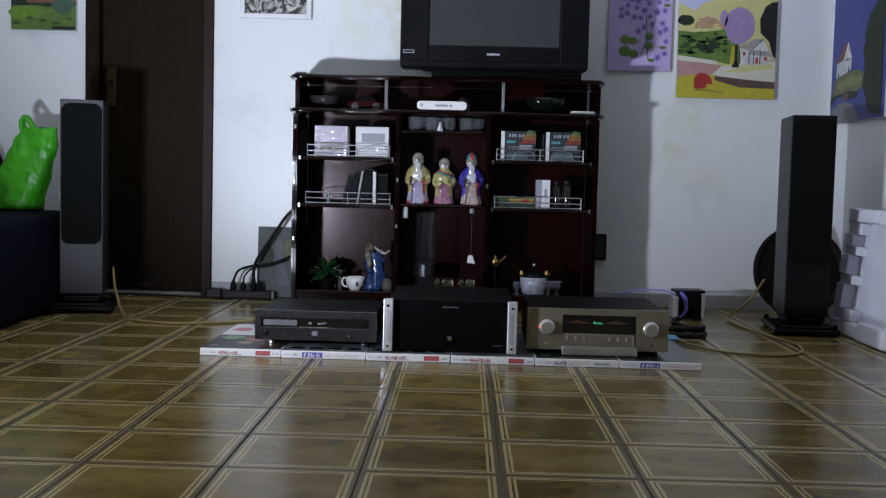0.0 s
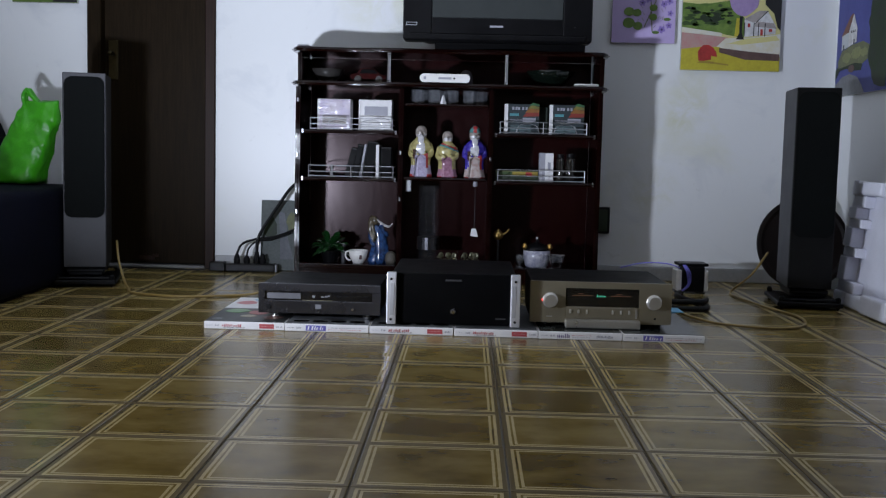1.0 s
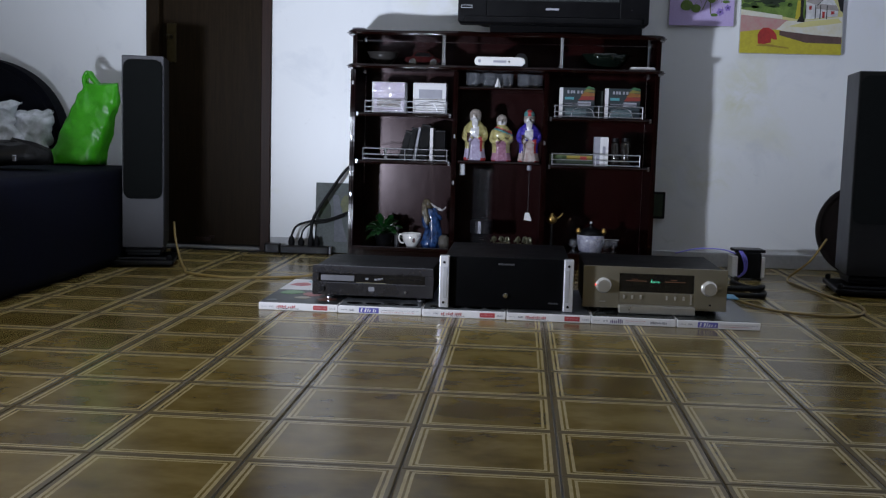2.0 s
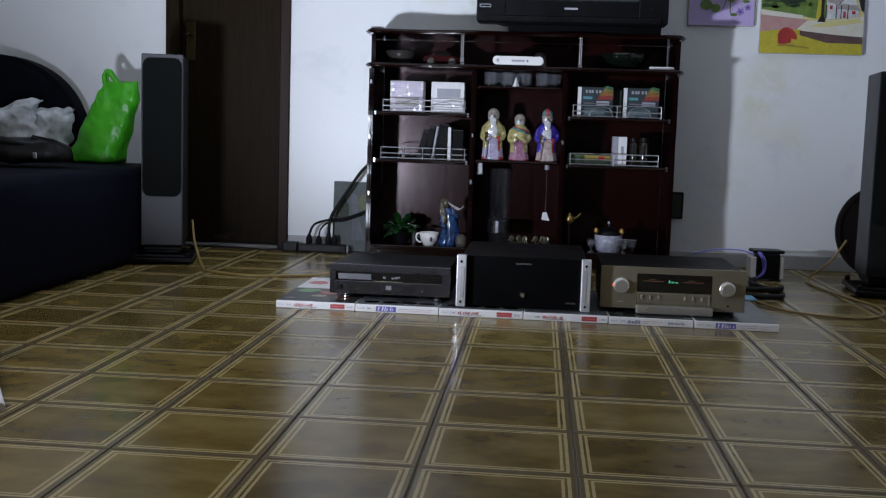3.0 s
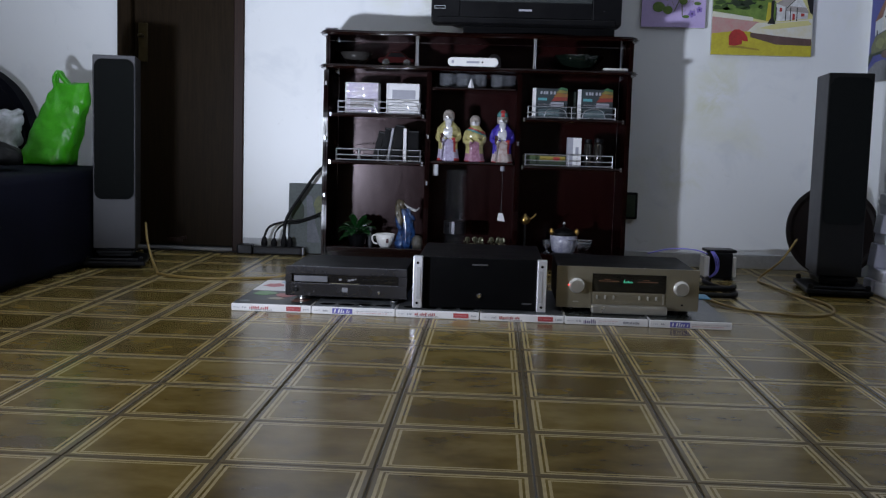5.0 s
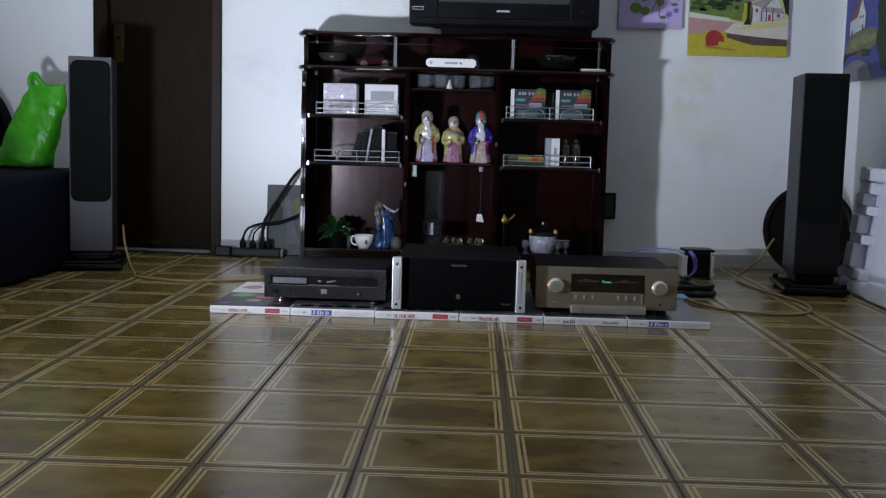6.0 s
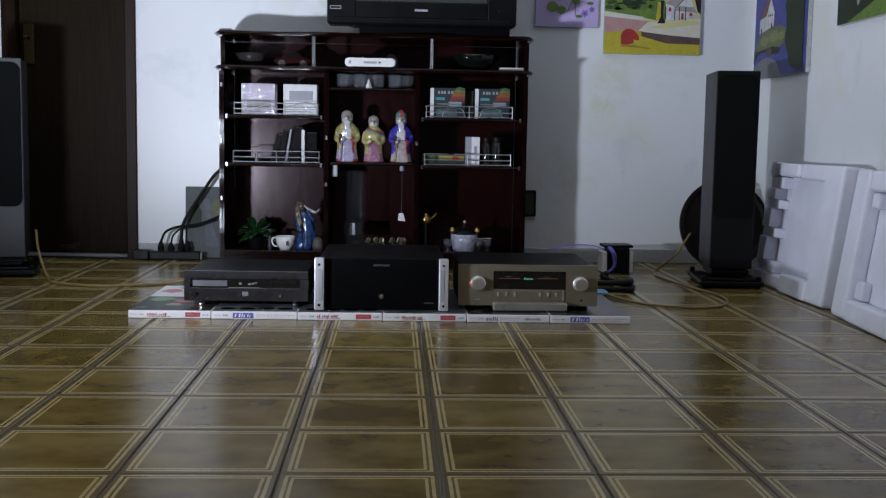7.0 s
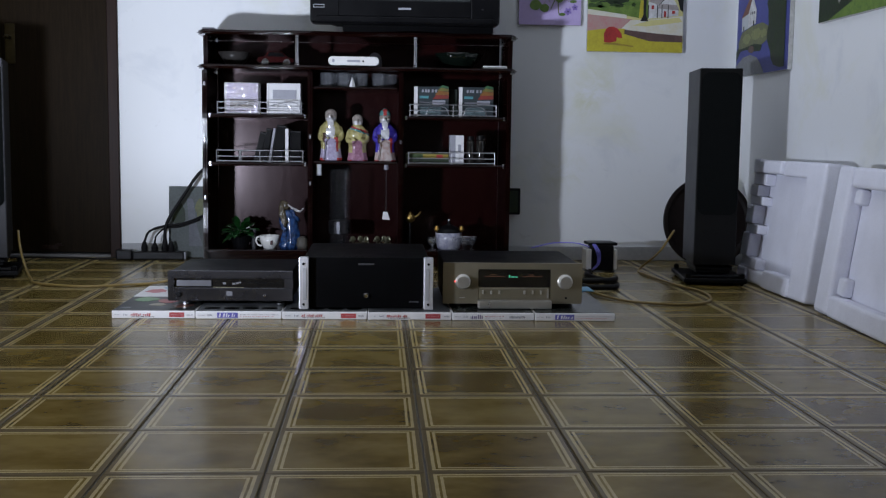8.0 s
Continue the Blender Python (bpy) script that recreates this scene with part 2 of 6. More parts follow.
BLKLEATH = mat("black_leather", (0.004, 0.004, 0.004), 0.45, spec=0.2, vary=0.2, bump=0.3, bscale=70)
FOAM = mat("white_polystyrene", (0.87, 0.875, 0.97), 0.75, vary=0.06, scale=7, bump=0.35, bscale=160)
DISC = mat("dark_brown_disc", (0.010, 0.006, 0.005), 0.5, spec=0.2, vary=0.25)
YCABLE = mat("yellow_cable_jacket", (0.27, 0.19, 0.06), 0.45, vary=0.12, scale=30)
BCABLE = mat("black_cable", (0.006, 0.006, 0.007), 0.5, spec=0.2)
PURPLEW = mat("violet_wire", (0.22, 0.20, 0.75), 0.4)
OLDBRASS = mat("tarnished_brass", (0.10, 0.08, 0.04), 0.3, 0.9, vary=0.25)
BRASS = mat("brass", (0.55, 0.36, 0.12), 0.3, 1.0, vary=0.15)
PORC = mat("white_porcelain", (0.78, 0.77, 0.75), 0.15, vary=0.04, coat=0.5)
VASEGLASS = thin_glass("thin_clear_glass", 0.004, rough=0.04, rim=0.05)
FILM = thin_glass("clear_film", 0.03, rough=0.10, rim=0.30)
GLASS = thin_glass("clear_glass", 0.03, rim=0.07)
LEAF = mat("plastic_leaf", (0.008, 0.060, 0.009), 0.35, second=(0.002, 0.012, 0.004), scale=30)


# ---- mesh helpers ----
def part(name, bm, material, parent=None, label="", smooth=False):
    """One mesh object from a bmesh, under a thing or a part of it."""
    me = bpy.data.meshes.new(name)
    bm.normal_update()
    for f in bm.faces:
        f.smooth = smooth
    bm.to_mesh(me)
    bm.free()
    for k in material if isinstance(material, (list, tuple)) else (material,):
        me.materials.append(k)
    ob = new(name, me)
    if parent:
        ob.parent = parent
    if label:
        ob["label"] = label
    return ob


def thing(name, label, category, at=(0, 0, 0), rz=0.0, group="", kind="", rx=0.0, ry=0.0):
    e = new(name)
    e.empty_display_size = 0.05
    e.matrix_basis = pose(*at, rx, ry, rz)
    return tagged(e, label, category, group, kind)


def box(x0, x1, y0, y1, z0, z1, bevel=0.0, seg=1, bm=None):
    bm2 = bmesh.new()
    bmesh.ops.create_cube(bm2, size=1.0)
    for v in bm2.verts:
        v.co = Vector(((x0 + x1) / 2 + v.co.x * (x1 - x0), (y0 + y1) / 2 + v.co.y * (y1 - y0), (z0 + z1) / 2 + v.co.z * (z1 - z0)))
    if bevel:
        bmesh.ops.bevel(bm2, geom=bm2.edges[:], offset=bevel, segments=seg, affect="EDGES", profile=0.5)
    return join(bm, bm2)


def join(bm, other):
    if bm is None:
        return other
    me = bpy.data.meshes.new("tmp")
    other.to_mesh(me)
    other.free()
    bm.from_mesh(me)
    bpy.data.meshes.remove(me)
    return bm


def prism(outline, z0, z1, axis="z", bevel=0.0, bm=None, seg=2):
    """An outline in two coordinates, drawn out between two heights along an axis."""
    bm2 = bmesh.new()

    def put(a, b, c):
        return {"z": (a, b, c), "y": (a, c, b), "x": (c, a, b)}[axis]
    low = [bm2.verts.new(put(a, b, z0)) for a, b in outline]
    top = [bm2.verts.new(put(a, b, z1)) for a, b in outline]
    n = len(outline)
    bm2.faces.new(low)
    bm2.faces.new(top)
    for i in range(n):
        bm2.faces.new((low[i], low[(i + 1) % n], top[(i + 1) % n], top[i]))
    bmesh.ops.recalc_face_normals(bm2, faces=bm2.faces[:])
    if bevel:
        bmesh.ops.bevel(bm2, geom=[e for e in bm2.edges if len(e.link_faces) == 2 and e.calc_face_angle(0) > 0.9], offset=bevel, segments=seg, affect="EDGES")
    return join(bm, bm2)


def lathe(profile, n=20, squash=(1, 1), at=(0, 0, 0), bm=None, wave=None):
    """Turned about z: (radius, height) pairs."""
    bm2 = bmesh.new()
    rings = []
    for r, z in profile:
        ring = []
        for i in range(n):
            a = 2 * math.pi * i / n
            k = r * (wave(a, z) if wave else 1)
            ring.append(bm2.verts.new((at[0] + math.cos(a) * k * squash[0], at[1] + math.sin(a) * k * squash[1], at[2] + z)))
        rings.append(ring)
    for p, q in zip(rings, rings[1:]):
        for i in range(n):
            bm2.faces.new((p[i], p[(i + 1) % n], q[(i + 1) % n], q[i]))
    bm2.faces.new(list(reversed(rings[0])))
    bm2.faces.new(rings[-1])
    return join(bm, bm2)


def spline(points, steps=8):
    pts = [Vector(p) for p in points]
    pts = [2 * pts[0] - pts[1]] + pts + [2 * pts[-1] - pts[-2]]
    out = []
    for a, b, c, d in zip(pts, pts[1:], pts[2:], pts[3:]):
        for i in range(steps):
            t = i / steps
            out.append(0.5 * (2 * b + (c - a) * t + (2 * a - 5 * b + 4 * c - d) * t * t + (3 * b - a - 3 * c + d) * t ** 3))
    out.append(pts[-2])
    return out


def tube(points, r, n=8, steps=8, bm=None, straight=False):
    path = [Vector(p) for p in points] if straight else spline(points, steps)
    bm2 = bmesh.new()
    up = Vector((0.123, 0.217, 0.968))
    rings = []
    for i, p in enumerate(path):
        d = (path[min(i + 1, len(path) - 1)] - path[max(i - 1, 0)]).normalized()
        s = d.cross(up).normalized()
        u = s.cross(d)
        rings.append([bm2.verts.new(p + r * (math.cos(2 * math.pi * k / n) * s + math.sin(2 * math.pi * k / n) * u)) for k in range(n)])
    for a, b in zip(rings, rings[1:]):
        for k in range(n):
            bm2.faces.new((a[k], a[(k + 1) % n], b[(k + 1) % n], b[k]))
    bm2.faces.new(list(reversed(rings[0])))
    bm2.faces.new(rings[-1])
    bmesh.ops.recalc_face_normals(bm2, faces=bm2.faces[:])
    return join(bm, bm2)


def rounded(x0, x1, z0, z1, r, n=6):
    out = []
    for cx, cz, a0 in ((x1 - r, z1 - r, 0), (x0 + r, z1 - r, 90), (x0 + r, z0 + r, 180), (x1 - r, z0 + r, 270)):
        for i in range(n + 1):
            a = radians(a0 + 90 * i / n)
            out.append((cx + r * math.cos(a), cz + r * math.sin(a)))
    return out


def blob(cx, cz, rx, rz, n=22, rough=0.08, seed=1):
    rnd = random.Random(seed)
    return [(cx + rx * math.cos(2 * math.pi * i / n) * (1 + rnd.uniform(-rough, rough)), cz + rz * math.sin(2 * math.pi * i / n) * (1 + rnd.uniform(-rough, rough))) for i in range(n)]


# ---- the room ----
WY, XR, XL, YB, HC = 5.50, 1.83, -3.60, -4.50, 2.60
DX0, DX1, DH = -1.95, -1.295, 2.12


def setting(name, bm, material, label, category):
    return tagged(part(name, bm, material), label, category, kind="structure")


bm = box(XL - 0.15, DX0, WY, WY + 0.15, 0, HC)
box(DX1, XR + 0.15, WY, WY + 0.15, 0, HC, bm=bm)
box(DX0, DX1, WY, WY + 0.15, DH, HC, bm=bm)
wall_north = setting("wall_north", bm, PAINT, "white painted plaster wall with yellow damp stains", "wall")
wall_east = setting("wall_east", box(XR, XR + 0.15, YB, WY, 0, HC), PAINT, "white painted plaster side wall with faint stains", "wall")
wall_west = setting("wall_west", box(XL - 0.15, XL, YB, WY, 0, HC), PAINT, "white painted plaster wall beside the sofa", "wall")
wall_south = setting("wall_south", box(XL - 0.15, XR + 0.15, YB - 0.15, YB, 0, HC), PAINT, "plain white wall closing the room", "wall")
ceiling = setting("ceiling", box(XL - 0.15, XR + 0.15, YB - 0.15, WY + 0.15, HC, HC + 0.1), CEIL, "plain white painted ceiling", "ceiling")
floor = setting("floor", box(XL - 0.15, XR + 0.15, YB - 0.15, WY + 0.15, -0.10, -0.003), GROUT, "glazed brown floor tiles with cream frame lines and dark grout", "floor")
hall_wall = setting("hall_wall", box(DX0 - 0.1, DX1 + 0.1, WY + 0.16, WY + 0.2, 0, HC), PAINT, "plain wall behind the door", "wall")

bm = box(DX1 + 0.004, 1.828, WY - 0.014, WY - 0.001, 0, 0.072, 0.003)
setting("baseboard", bm, SKIRT, "grey painted skirting along the wall", "baseboard")
setting("baseboard", box(XR - 0.013, XR - 0.001, YB, WY - 0.016, 0, 0.072, 0.003), SKIRT, "grey painted skirting along the side wall", "baseboard")
setting("baseboard", box(XL, DX0 - 0.002, WY - 0.014, WY - 0.001, 0, 0.072, 0.003), SKIRT, "grey painted skirting behind the sofa", "baseboard")


def make_door():
    d = thing("door_1", "closed dark brown wooden door in a brown timber frame", "door", (0, 0, 0), kind="structure")
    part("jamb", box(DX0, DX0 + 0.07, WY - 0.02, WY + 0.149, 0, DH, 0.004), DOORW, d)
    part("jamb", box(DX1 - 0.052, DX1, WY - 0.02, WY + 0.149, 0, DH, 0.004), JAMB, d, "brown jamb, lighter than the leaf")
    part("head", box(DX0 + 0.07, DX1 - 0.052, WY - 0.02, WY + 0.149, DH - 0.06, DH, 0.004), JAMB, d)
    part("leaf", box(DX0 + 0.073, DX1 - 0.055, WY + 0.03, WY + 0.07, 0.018, DH - 0.063, 0.003), DOORW, d)
    part("threshold", box(DX0 + 0.07, DX1 - 0.052, WY - 0.012, WY + 0.14, -0.002, 0.012, 0.003), STONE, d, "worn grey stone threshold")
    bm = box(-1.855, -1.805, WY + 0.020, WY + 0.030, 0.96, 1.16, 0.004)
    lp = part("lock_plate", bm, OLDBRASS, d, "tarnished brass lock plate")
    bm = tube([(-1.83, WY + 0.02, 1.09), (-1.83, WY - 0.03, 1.09), (-1.825, WY - 0.035, 1.09), (-1.815, WY - 0.037, 1.088)], 0.010)
    part("handle", bm, OLDBRASS, lp, smooth=True)
    bm = box(-1.70, -1.62, WY + 0.026, WY + 0.030, 0.035, 0.055)
    box(-1.63, -1.60, WY + 0.026, WY + 0.030, 0.05, 0.065, bm=bm)
    part("scrape_mark", bm, JAMB, d, "light scrape near the foot of the door")


make_door()

# ---- the cabinet ----
CY0, CY1 = 5.10, 5.47


def wavy_board(x0, x1, y0, y1, z0, z1, tips, waves, turns=3):
    """A shelf with rounded overhanging ends and a softly waved front."""
    out = []
    n = 48
    for i in range(n + 1):
        u = i / n
        x = x0 + (x1 - x0) * u
        edge = min(u, 1 - u) * (x1 - x0)
        y = y0 - waves * (0.5 + 0.5 * math.cos(2 * math.pi * turns * u)) * (1 if 0.02 < u < 0.98 else 0.9)
        if edge < tips:
            y += (1 - math.sqrt(max(0, 1 - (1 - edge / tips) ** 2))) * tips * 1.2
        out.append((x, y))
    out += [(x1, y1), (x0, y1)]
    return prism(out, z0, z1, "z", 0.42 * (z1 - z0), seg=4)


def side_panel(x0, x1, y0, y1, z0, z1, amp=0.004):
    """An upright with a bulging front edge between the shelves."""
    out = [(y1, z0), (y1, z1)]
    n = 40
    for i in range(n + 1):
        z = z1 + (z0 - z1) * i / n
        out.append((y0 + amp * math.cos(2 * math.pi * (z - z0) / 0.29) * 0.6 + amp * 0.3, z))
    return prism(out, x0, x1, "x", 0.0085)


def round_edges(ob):
    """Smooth shading on the rounded edges alone; the large faces stay flat."""
    for p in ob.data.polygons:
        p.use_smooth = abs(p.normal.z) < 0.995


def make_cabinet():
    c = thing("wall_unit", "dark mahogany lacquered shelf unit with wavy shelves against the wall", "cabinet")
    part("top_board", wavy_board(-0.85, 0.657, CY0 - 0.012, CY1, 1.087, 1.107, 0.07, 0.03), CAB, c)
    part("shelf", wavy_board(-0.85, 0.657, CY0 - 0.012, CY1, 0.931, 0.949, 0.07, 0.03), CAB, c)
    for x0 in (-0.823, 0.607):
        part("side_panel", side_panel(x0, x0 + 0.022, CY0, CY1, 0.0, 0.931, 0.006), CAB, c)
        part("upper_side", side_panel(x0 + 0.005, x0 + 0.025, CY0 + 0.02, CY1, 0.949, 1.087, 0.006), CAB, c)
    for x0 in (-0.333, 0.095):
        part("divider", side_panel(x0, x0 + 0.022, CY0 + 0.005, CY1, 0.0, 0.931, 0.005), CAB, c)
    part("back_panel", box(-0.80, 0.606, CY1 - 0.012, CY1, 0.02, 1.086), CABIN, c, "reddish glossy back board")
    for x0, x1 in ((-0.80, -0.334), (0.118, 0.606)):
        for z in (0.488, 0.713):
            sh = part("shelf", wavy_board(x0, x1, CY0 + 0.012, CY1 - 0.013, z - 0.008, z + 0.008, 0.004, 0.014, 1), CAB, c)
            for x in (x0 + 0.012, x1 - 0.012):
                part("shelf_clip", box(x - 0.006, x + 0.006, CY0 + 0.003, CY0 + 0.014, z - 0.009, z + 0.012, 0.002), CHROME, sh, "small chrome shelf clip")
    part("shelf", wavy_board(-0.310, 0.094, CY0 + 0.01, CY1 - 0.013, 0.492, 0.506, 0.004, 0.010, 1), CAB, c)
    part("shelf", wavy_board(-0.310, 0.094, CY0 + 0.01, CY1 - 0.013, 0.842, 0.854, 0.004, 0.010, 1), CAB, c)
    for x0, x1 in ((-0.80, -0.334), (-0.31, 0.094), (0.118, 0.606)):
        part("bottom_board", box(x0, x1, CY0 + 0.01, CY1 - 0.013, 0.06, 0.082, 0.003), CAB, c)
        part("plinth", box(x0, x1, CY0 + 0.04, CY0 + 0.055, 0.0, 0.06), CAB, c)
    for x in (-0.382, 0.17):
        p = part("post", lathe([(0.012, 0.9495), (0.012, 0.957), (0.0095, 0.960), (0.0095, 1.077), (0.012, 1.079), (0.012, 1.0865)], 18, at=(x, CY0 + 0.0, 0)), CHROME, c, "chrome tube post", smooth=False)
    # small chrome dots added along the front edges as glints of the lacquer
    for x, z in ((-0.812, 0.86), (-0.812, 0.60), (-0.812, 0.33), (-0.323, 0.62), (-0.323, 0.40), (0.106, 0.60)):
        part("edge_glint", lathe([(0.006, -0.009), (0.006, 0.009)], 10, at=(x, CY0 + 0.004, z)), CHROME, c)
    for ob in c.children:
        if ob.name.split(".")[0] in ("top_board", "shelf"):
            round_edges(ob)
    return c


make_cabinet()


def make_rack(x0, x1, z, arcs):
    r = thing("wire_rack", "chrome wire gallery rail standing on a cabinet shelf", "rack", group="wire rails on the shelves")
    y = CY0 + 0.006
    for zz in (z + 0.006, z + 0.028, z + 0.056):
        part("rail", tube([(x0, y + 0.15, zz), (x0, y, zz), (x1, y, zz), (x1, y + 0.15, zz)], 0.0022, 6, straight=True), WIRE, r)
    for x in (x0, x1, (x0 + x1) / 2):
        part("upright", tube([(x, y, z + 0.0005), (x, y, z + 0.057)], 0.0022, 6, straight=True), WIRE, r)
    if arcs:
        for cx in (x0 + 0.13, x1 - 0.10):
            part("arc", tube([(cx - 0.055, y + 0.005, z + 0.006), (cx - 0.04, y + 0.005, z + 0.04), (cx, y + 0.005, z + 0.05), (cx + 0.04, y + 0.005, z + 0.04), (cx + 0.055, y + 0.005, z + 0.006)], 0.002, 6), WIRE, r)


make_rack(-0.752, -0.362, 0.7215, True)
make_rack(-0.757, -0.355, 0.4965, False)
make_rack(0.148, 0.556, 0.7215, True)
make_rack(0.143, 0.553, 0.4965, False)


# ---- television ----
def make_tv():
    t = thing("television", "black tube television with a grey screen on the cabinet", "television")
    x0, x1, y0, z0, z1 = -0.317, 0.556, 5.0, 1.140, 1.800
    bm = box(x0, x1, y0 + 0.012, y0 + 0.13, z0, z1, 0.018, 3)
    box(x0 + 0.06, x1 - 0.06, y0 + 0.125, y0 + 0.44, z0 + 0.02, z1 - 0.10, 0.05, 3, bm=bm)
    body = part("body", bm, BLACKP, t)
    sx0, sx1, sz0 = -0.183, 0.420, 1.243
    bm = box(x0 + 0.004, sx0, y0 - 0.004, y0 + 0.012, z0 + 0.006, z1 - 0.006, 0.005, 2)
    box(sx1, x1 - 0.004, y0 - 0.004, y0 + 0.012, z0 + 0.006, z1 - 0.006, 0.005, 2, bm=bm)
    box(sx0, sx1, y0 - 0.003, y0 + 0.012, z0 + 0.03, sz0, 0.004, 2, bm=bm)
    box(sx0, sx1, y0 - 0.003, y0 + 0.012, z1 - 0.08, z1 - 0.01, 0.004, 2, bm=bm)
    part("bezel", bm, BLACKP, t)
    part("screen", box(sx0, sx1, y0 + 0.004, y0 + 0.0118, sz0, z1 - 0.08, 0.003), SCREEN, t, "switched-off grey tube glass")
    part("chin", box(x0 + 0.03, x1 - 0.03, y0 - 0.012, y0 - 0.003, z0 + 0.004, z0 + 0.030, 0.006, 2), BLACKP, t, "rounded lower lip")
    part("badge", box(0.085, 0.145, y0 - 0.006, y0 - 0.003, z0 + 0.062, z0 + 0.071), GREYP, t, "pale maker's badge bar")
    bm = box(-0.300, -0.250, y0 - 0.007, y0 - 0.0045, z0 + 0.066, z0 + 0.068)
    box(-0.300, -0.250, y0 - 0.007, y0 - 0.0045, z0 + 0.078, z0 + 0.080, bm=bm)
    box(-0.300, -0.298, y0 - 0.007, y0 - 0.0045, z0 + 0.068, z0 + 0.078, bm=bm)
    box(-0.252, -0.250, y0 - 0.007, y0 - 0.0045, z0 + 0.068, z0 + 0.078, bm=bm)
    part("sticker", bm, PALE, t, "pale outlined sticker")
    part("foot", box(-0.17, 0.535, y0 + 0.10, y0 + 0.42, 1.1075, z0 + 0.01, 0.006, 2), BLACKM, t)
    part("lamp", box(0.470, 0.477, y0 - 0.006, y0 - 0.0038, z0 + 0.068, z0 + 0.072), DIMPRINT, t)


make_tv()


# ---- hi-fi on the floor ----
def make_boxes():
    xs = (-0.900, -0.618, -0.325, -0.034, 0.255, 0.541, 0.821)
    for i, (a, b) in enumerate(zip(xs, xs[1:])):
        e = thing("flat_box", "flat white printed cardboard box under the hi-fi" if i else "flat printed cardboard box with colourful top, under the disc player", "box", group="boxes under the hi-fi")
        yf = 3.655 - 0.006 * i
        z1 = 0.027
        a, b = a + 0.0015, b - 0.0015
        part("tray", box(a, b, yf, yf + 0.60, 0.0005, z1, 0.002), WHITEC, e)
        top = part("top_print", box(a + 0.003, b - 0.003, yf + 0.004, yf + 0.595, z1, z1 + 0.0018), (COVER if i == 0 else GREYTOP if i < 4 else DARKTOP), e, "printed lid in green, red and blue" if i == 0 else "grey printed lid" if i < 4 else "dark glossy printed lid")
        w = b - a
        if i == 0:
            part("lid_panel", box(a + 0.004, b - 0.004, yf + 0.31, yf + 0.594, z1 + 0.0018, z1 + 0.0022), WHITEC, e, "white upper half of the lid")
            for k, (u, v, r, col) in enumerate(((0.07, 0.245, 0.040, (0.08, 0.24, 0.05)), (0.155, 0.21, 0.042, (0.34, 0.05, 0.04)), (0.13, 0.125, 0.026, (0.30, 0.26, 0.16)), (0.17, 0.40, 0.05, (0.22, 0.42, 0.60)), (0.06, 0.455, 0.040, (0.50, 0.05, 0.07)), (0.22, 0.10, 0.035, (0.16, 0.06, 0.04)), (0.10, 0.54, 0.03, (0.30, 0.48, 0.62)), (0.035, 0.05, 0.02, (0.10, 0.12, 0.12)))):
                part("lid_shape", prism([(a + x, yf + yy) for x, yy in blob(u, v, r, r * 1.1, 14, 0.25, k)], z1 + 0.0018, z1 + 0.0027, "z"), mat("lid_ink_%d" % k, col, 0.3), e)
        elif i < 3:
            for k in range(4):
                part("lid_shape", prism([(a + x, yf + yy) for x, yy in blob(0.05 + 0.065 * k, 0.055, 0.028, 0.022, 14, 0.05, k)], z1 + 0.0018, z1 + 0.0022, "z"), GLASSBLK, e)
        y = yf - 0.0006
        rnd = random.Random(40 + i)

        def words(u0, u1, z0, z1, m, slant=0.0, step=0.0075, lift=0.0):
            """Unreadable lettering as a row of small bars."""
            bm = None
            u = a + u0 * w
            while u < a + u1 * w:
                wd = step * rnd.uniform(0.25, 0.5)
                zt = z1 - (z1 - z0) * rnd.choice((0.0, 0.0, 0.25, 0.35))
                bm = prism([(u, z0), (u + wd, z0), (u + wd + slant, zt), (u + slant, zt)], y - 0.0006 - lift, y + 0.0012, "y", bm=bm)
                u += wd + step * rnd.choice((0.28, 0.3, 0.4, 0.8))
            part("spine_print", bm, m, e)

        def block(u0, u1, z0, z1, m, k=0.0):
            part("spine_print", box(a + u0 * w, a + u1 * w, y - 0.0006 - k, y + 0.0012, z0, z1), m, e)

        words(0.03, 0.10, 0.0125, 0.0150, GREYP, 0, 0.004)
        words(0.14, 0.19, 0.0105, 0.0165, GREYP, 0, 0.005)
        if i in (0, 2, 3):
            words(0.225, 0.47, 0.0095, 0.0185, REDP, 0.002, 0.009)
            words(0.24, 0.50, 0.0060, 0.0085, BLACKP, 0, 0.006)
            block(0.69, 0.87, 0.0060, 0.0215, REDP)
            words(0.71, 0.85, 0.0125, 0.0160, PINKP, 0, 0.006, 0.0008)
            words(0.90, 0.97, 0.0105, 0.0165, GREYP, 0, 0.005)
        elif i in (1, 5):
            block(0.25, 0.49, 0.0045, 0.0225, BLUEP)
            words(0.27, 0.47, 0.0075, 0.0200, WHITEC, 0.003, 0.011, 0.0008)
            words(0.52, 0.96, 0.0145, 0.0170, GREYP, 0, 0.006)
            words(0.52, 0.90, 0.0085, 0.0105, REDP, 0, 0.006)
        else:
            words(0.225, 0.37, 0.0065, 0.0200, BLUEGREY, 0, 0.009)
            words(0.40, 0.62, 0.0145, 0.0165, REDP, 0, 0.006)
            words(0.40, 0.62, 0.0085, 0.0105, GREYP, 0, 0.006)
            words(0.70, 0.90, 0.0085, 0.0165, GREYP, 0, 0.007)


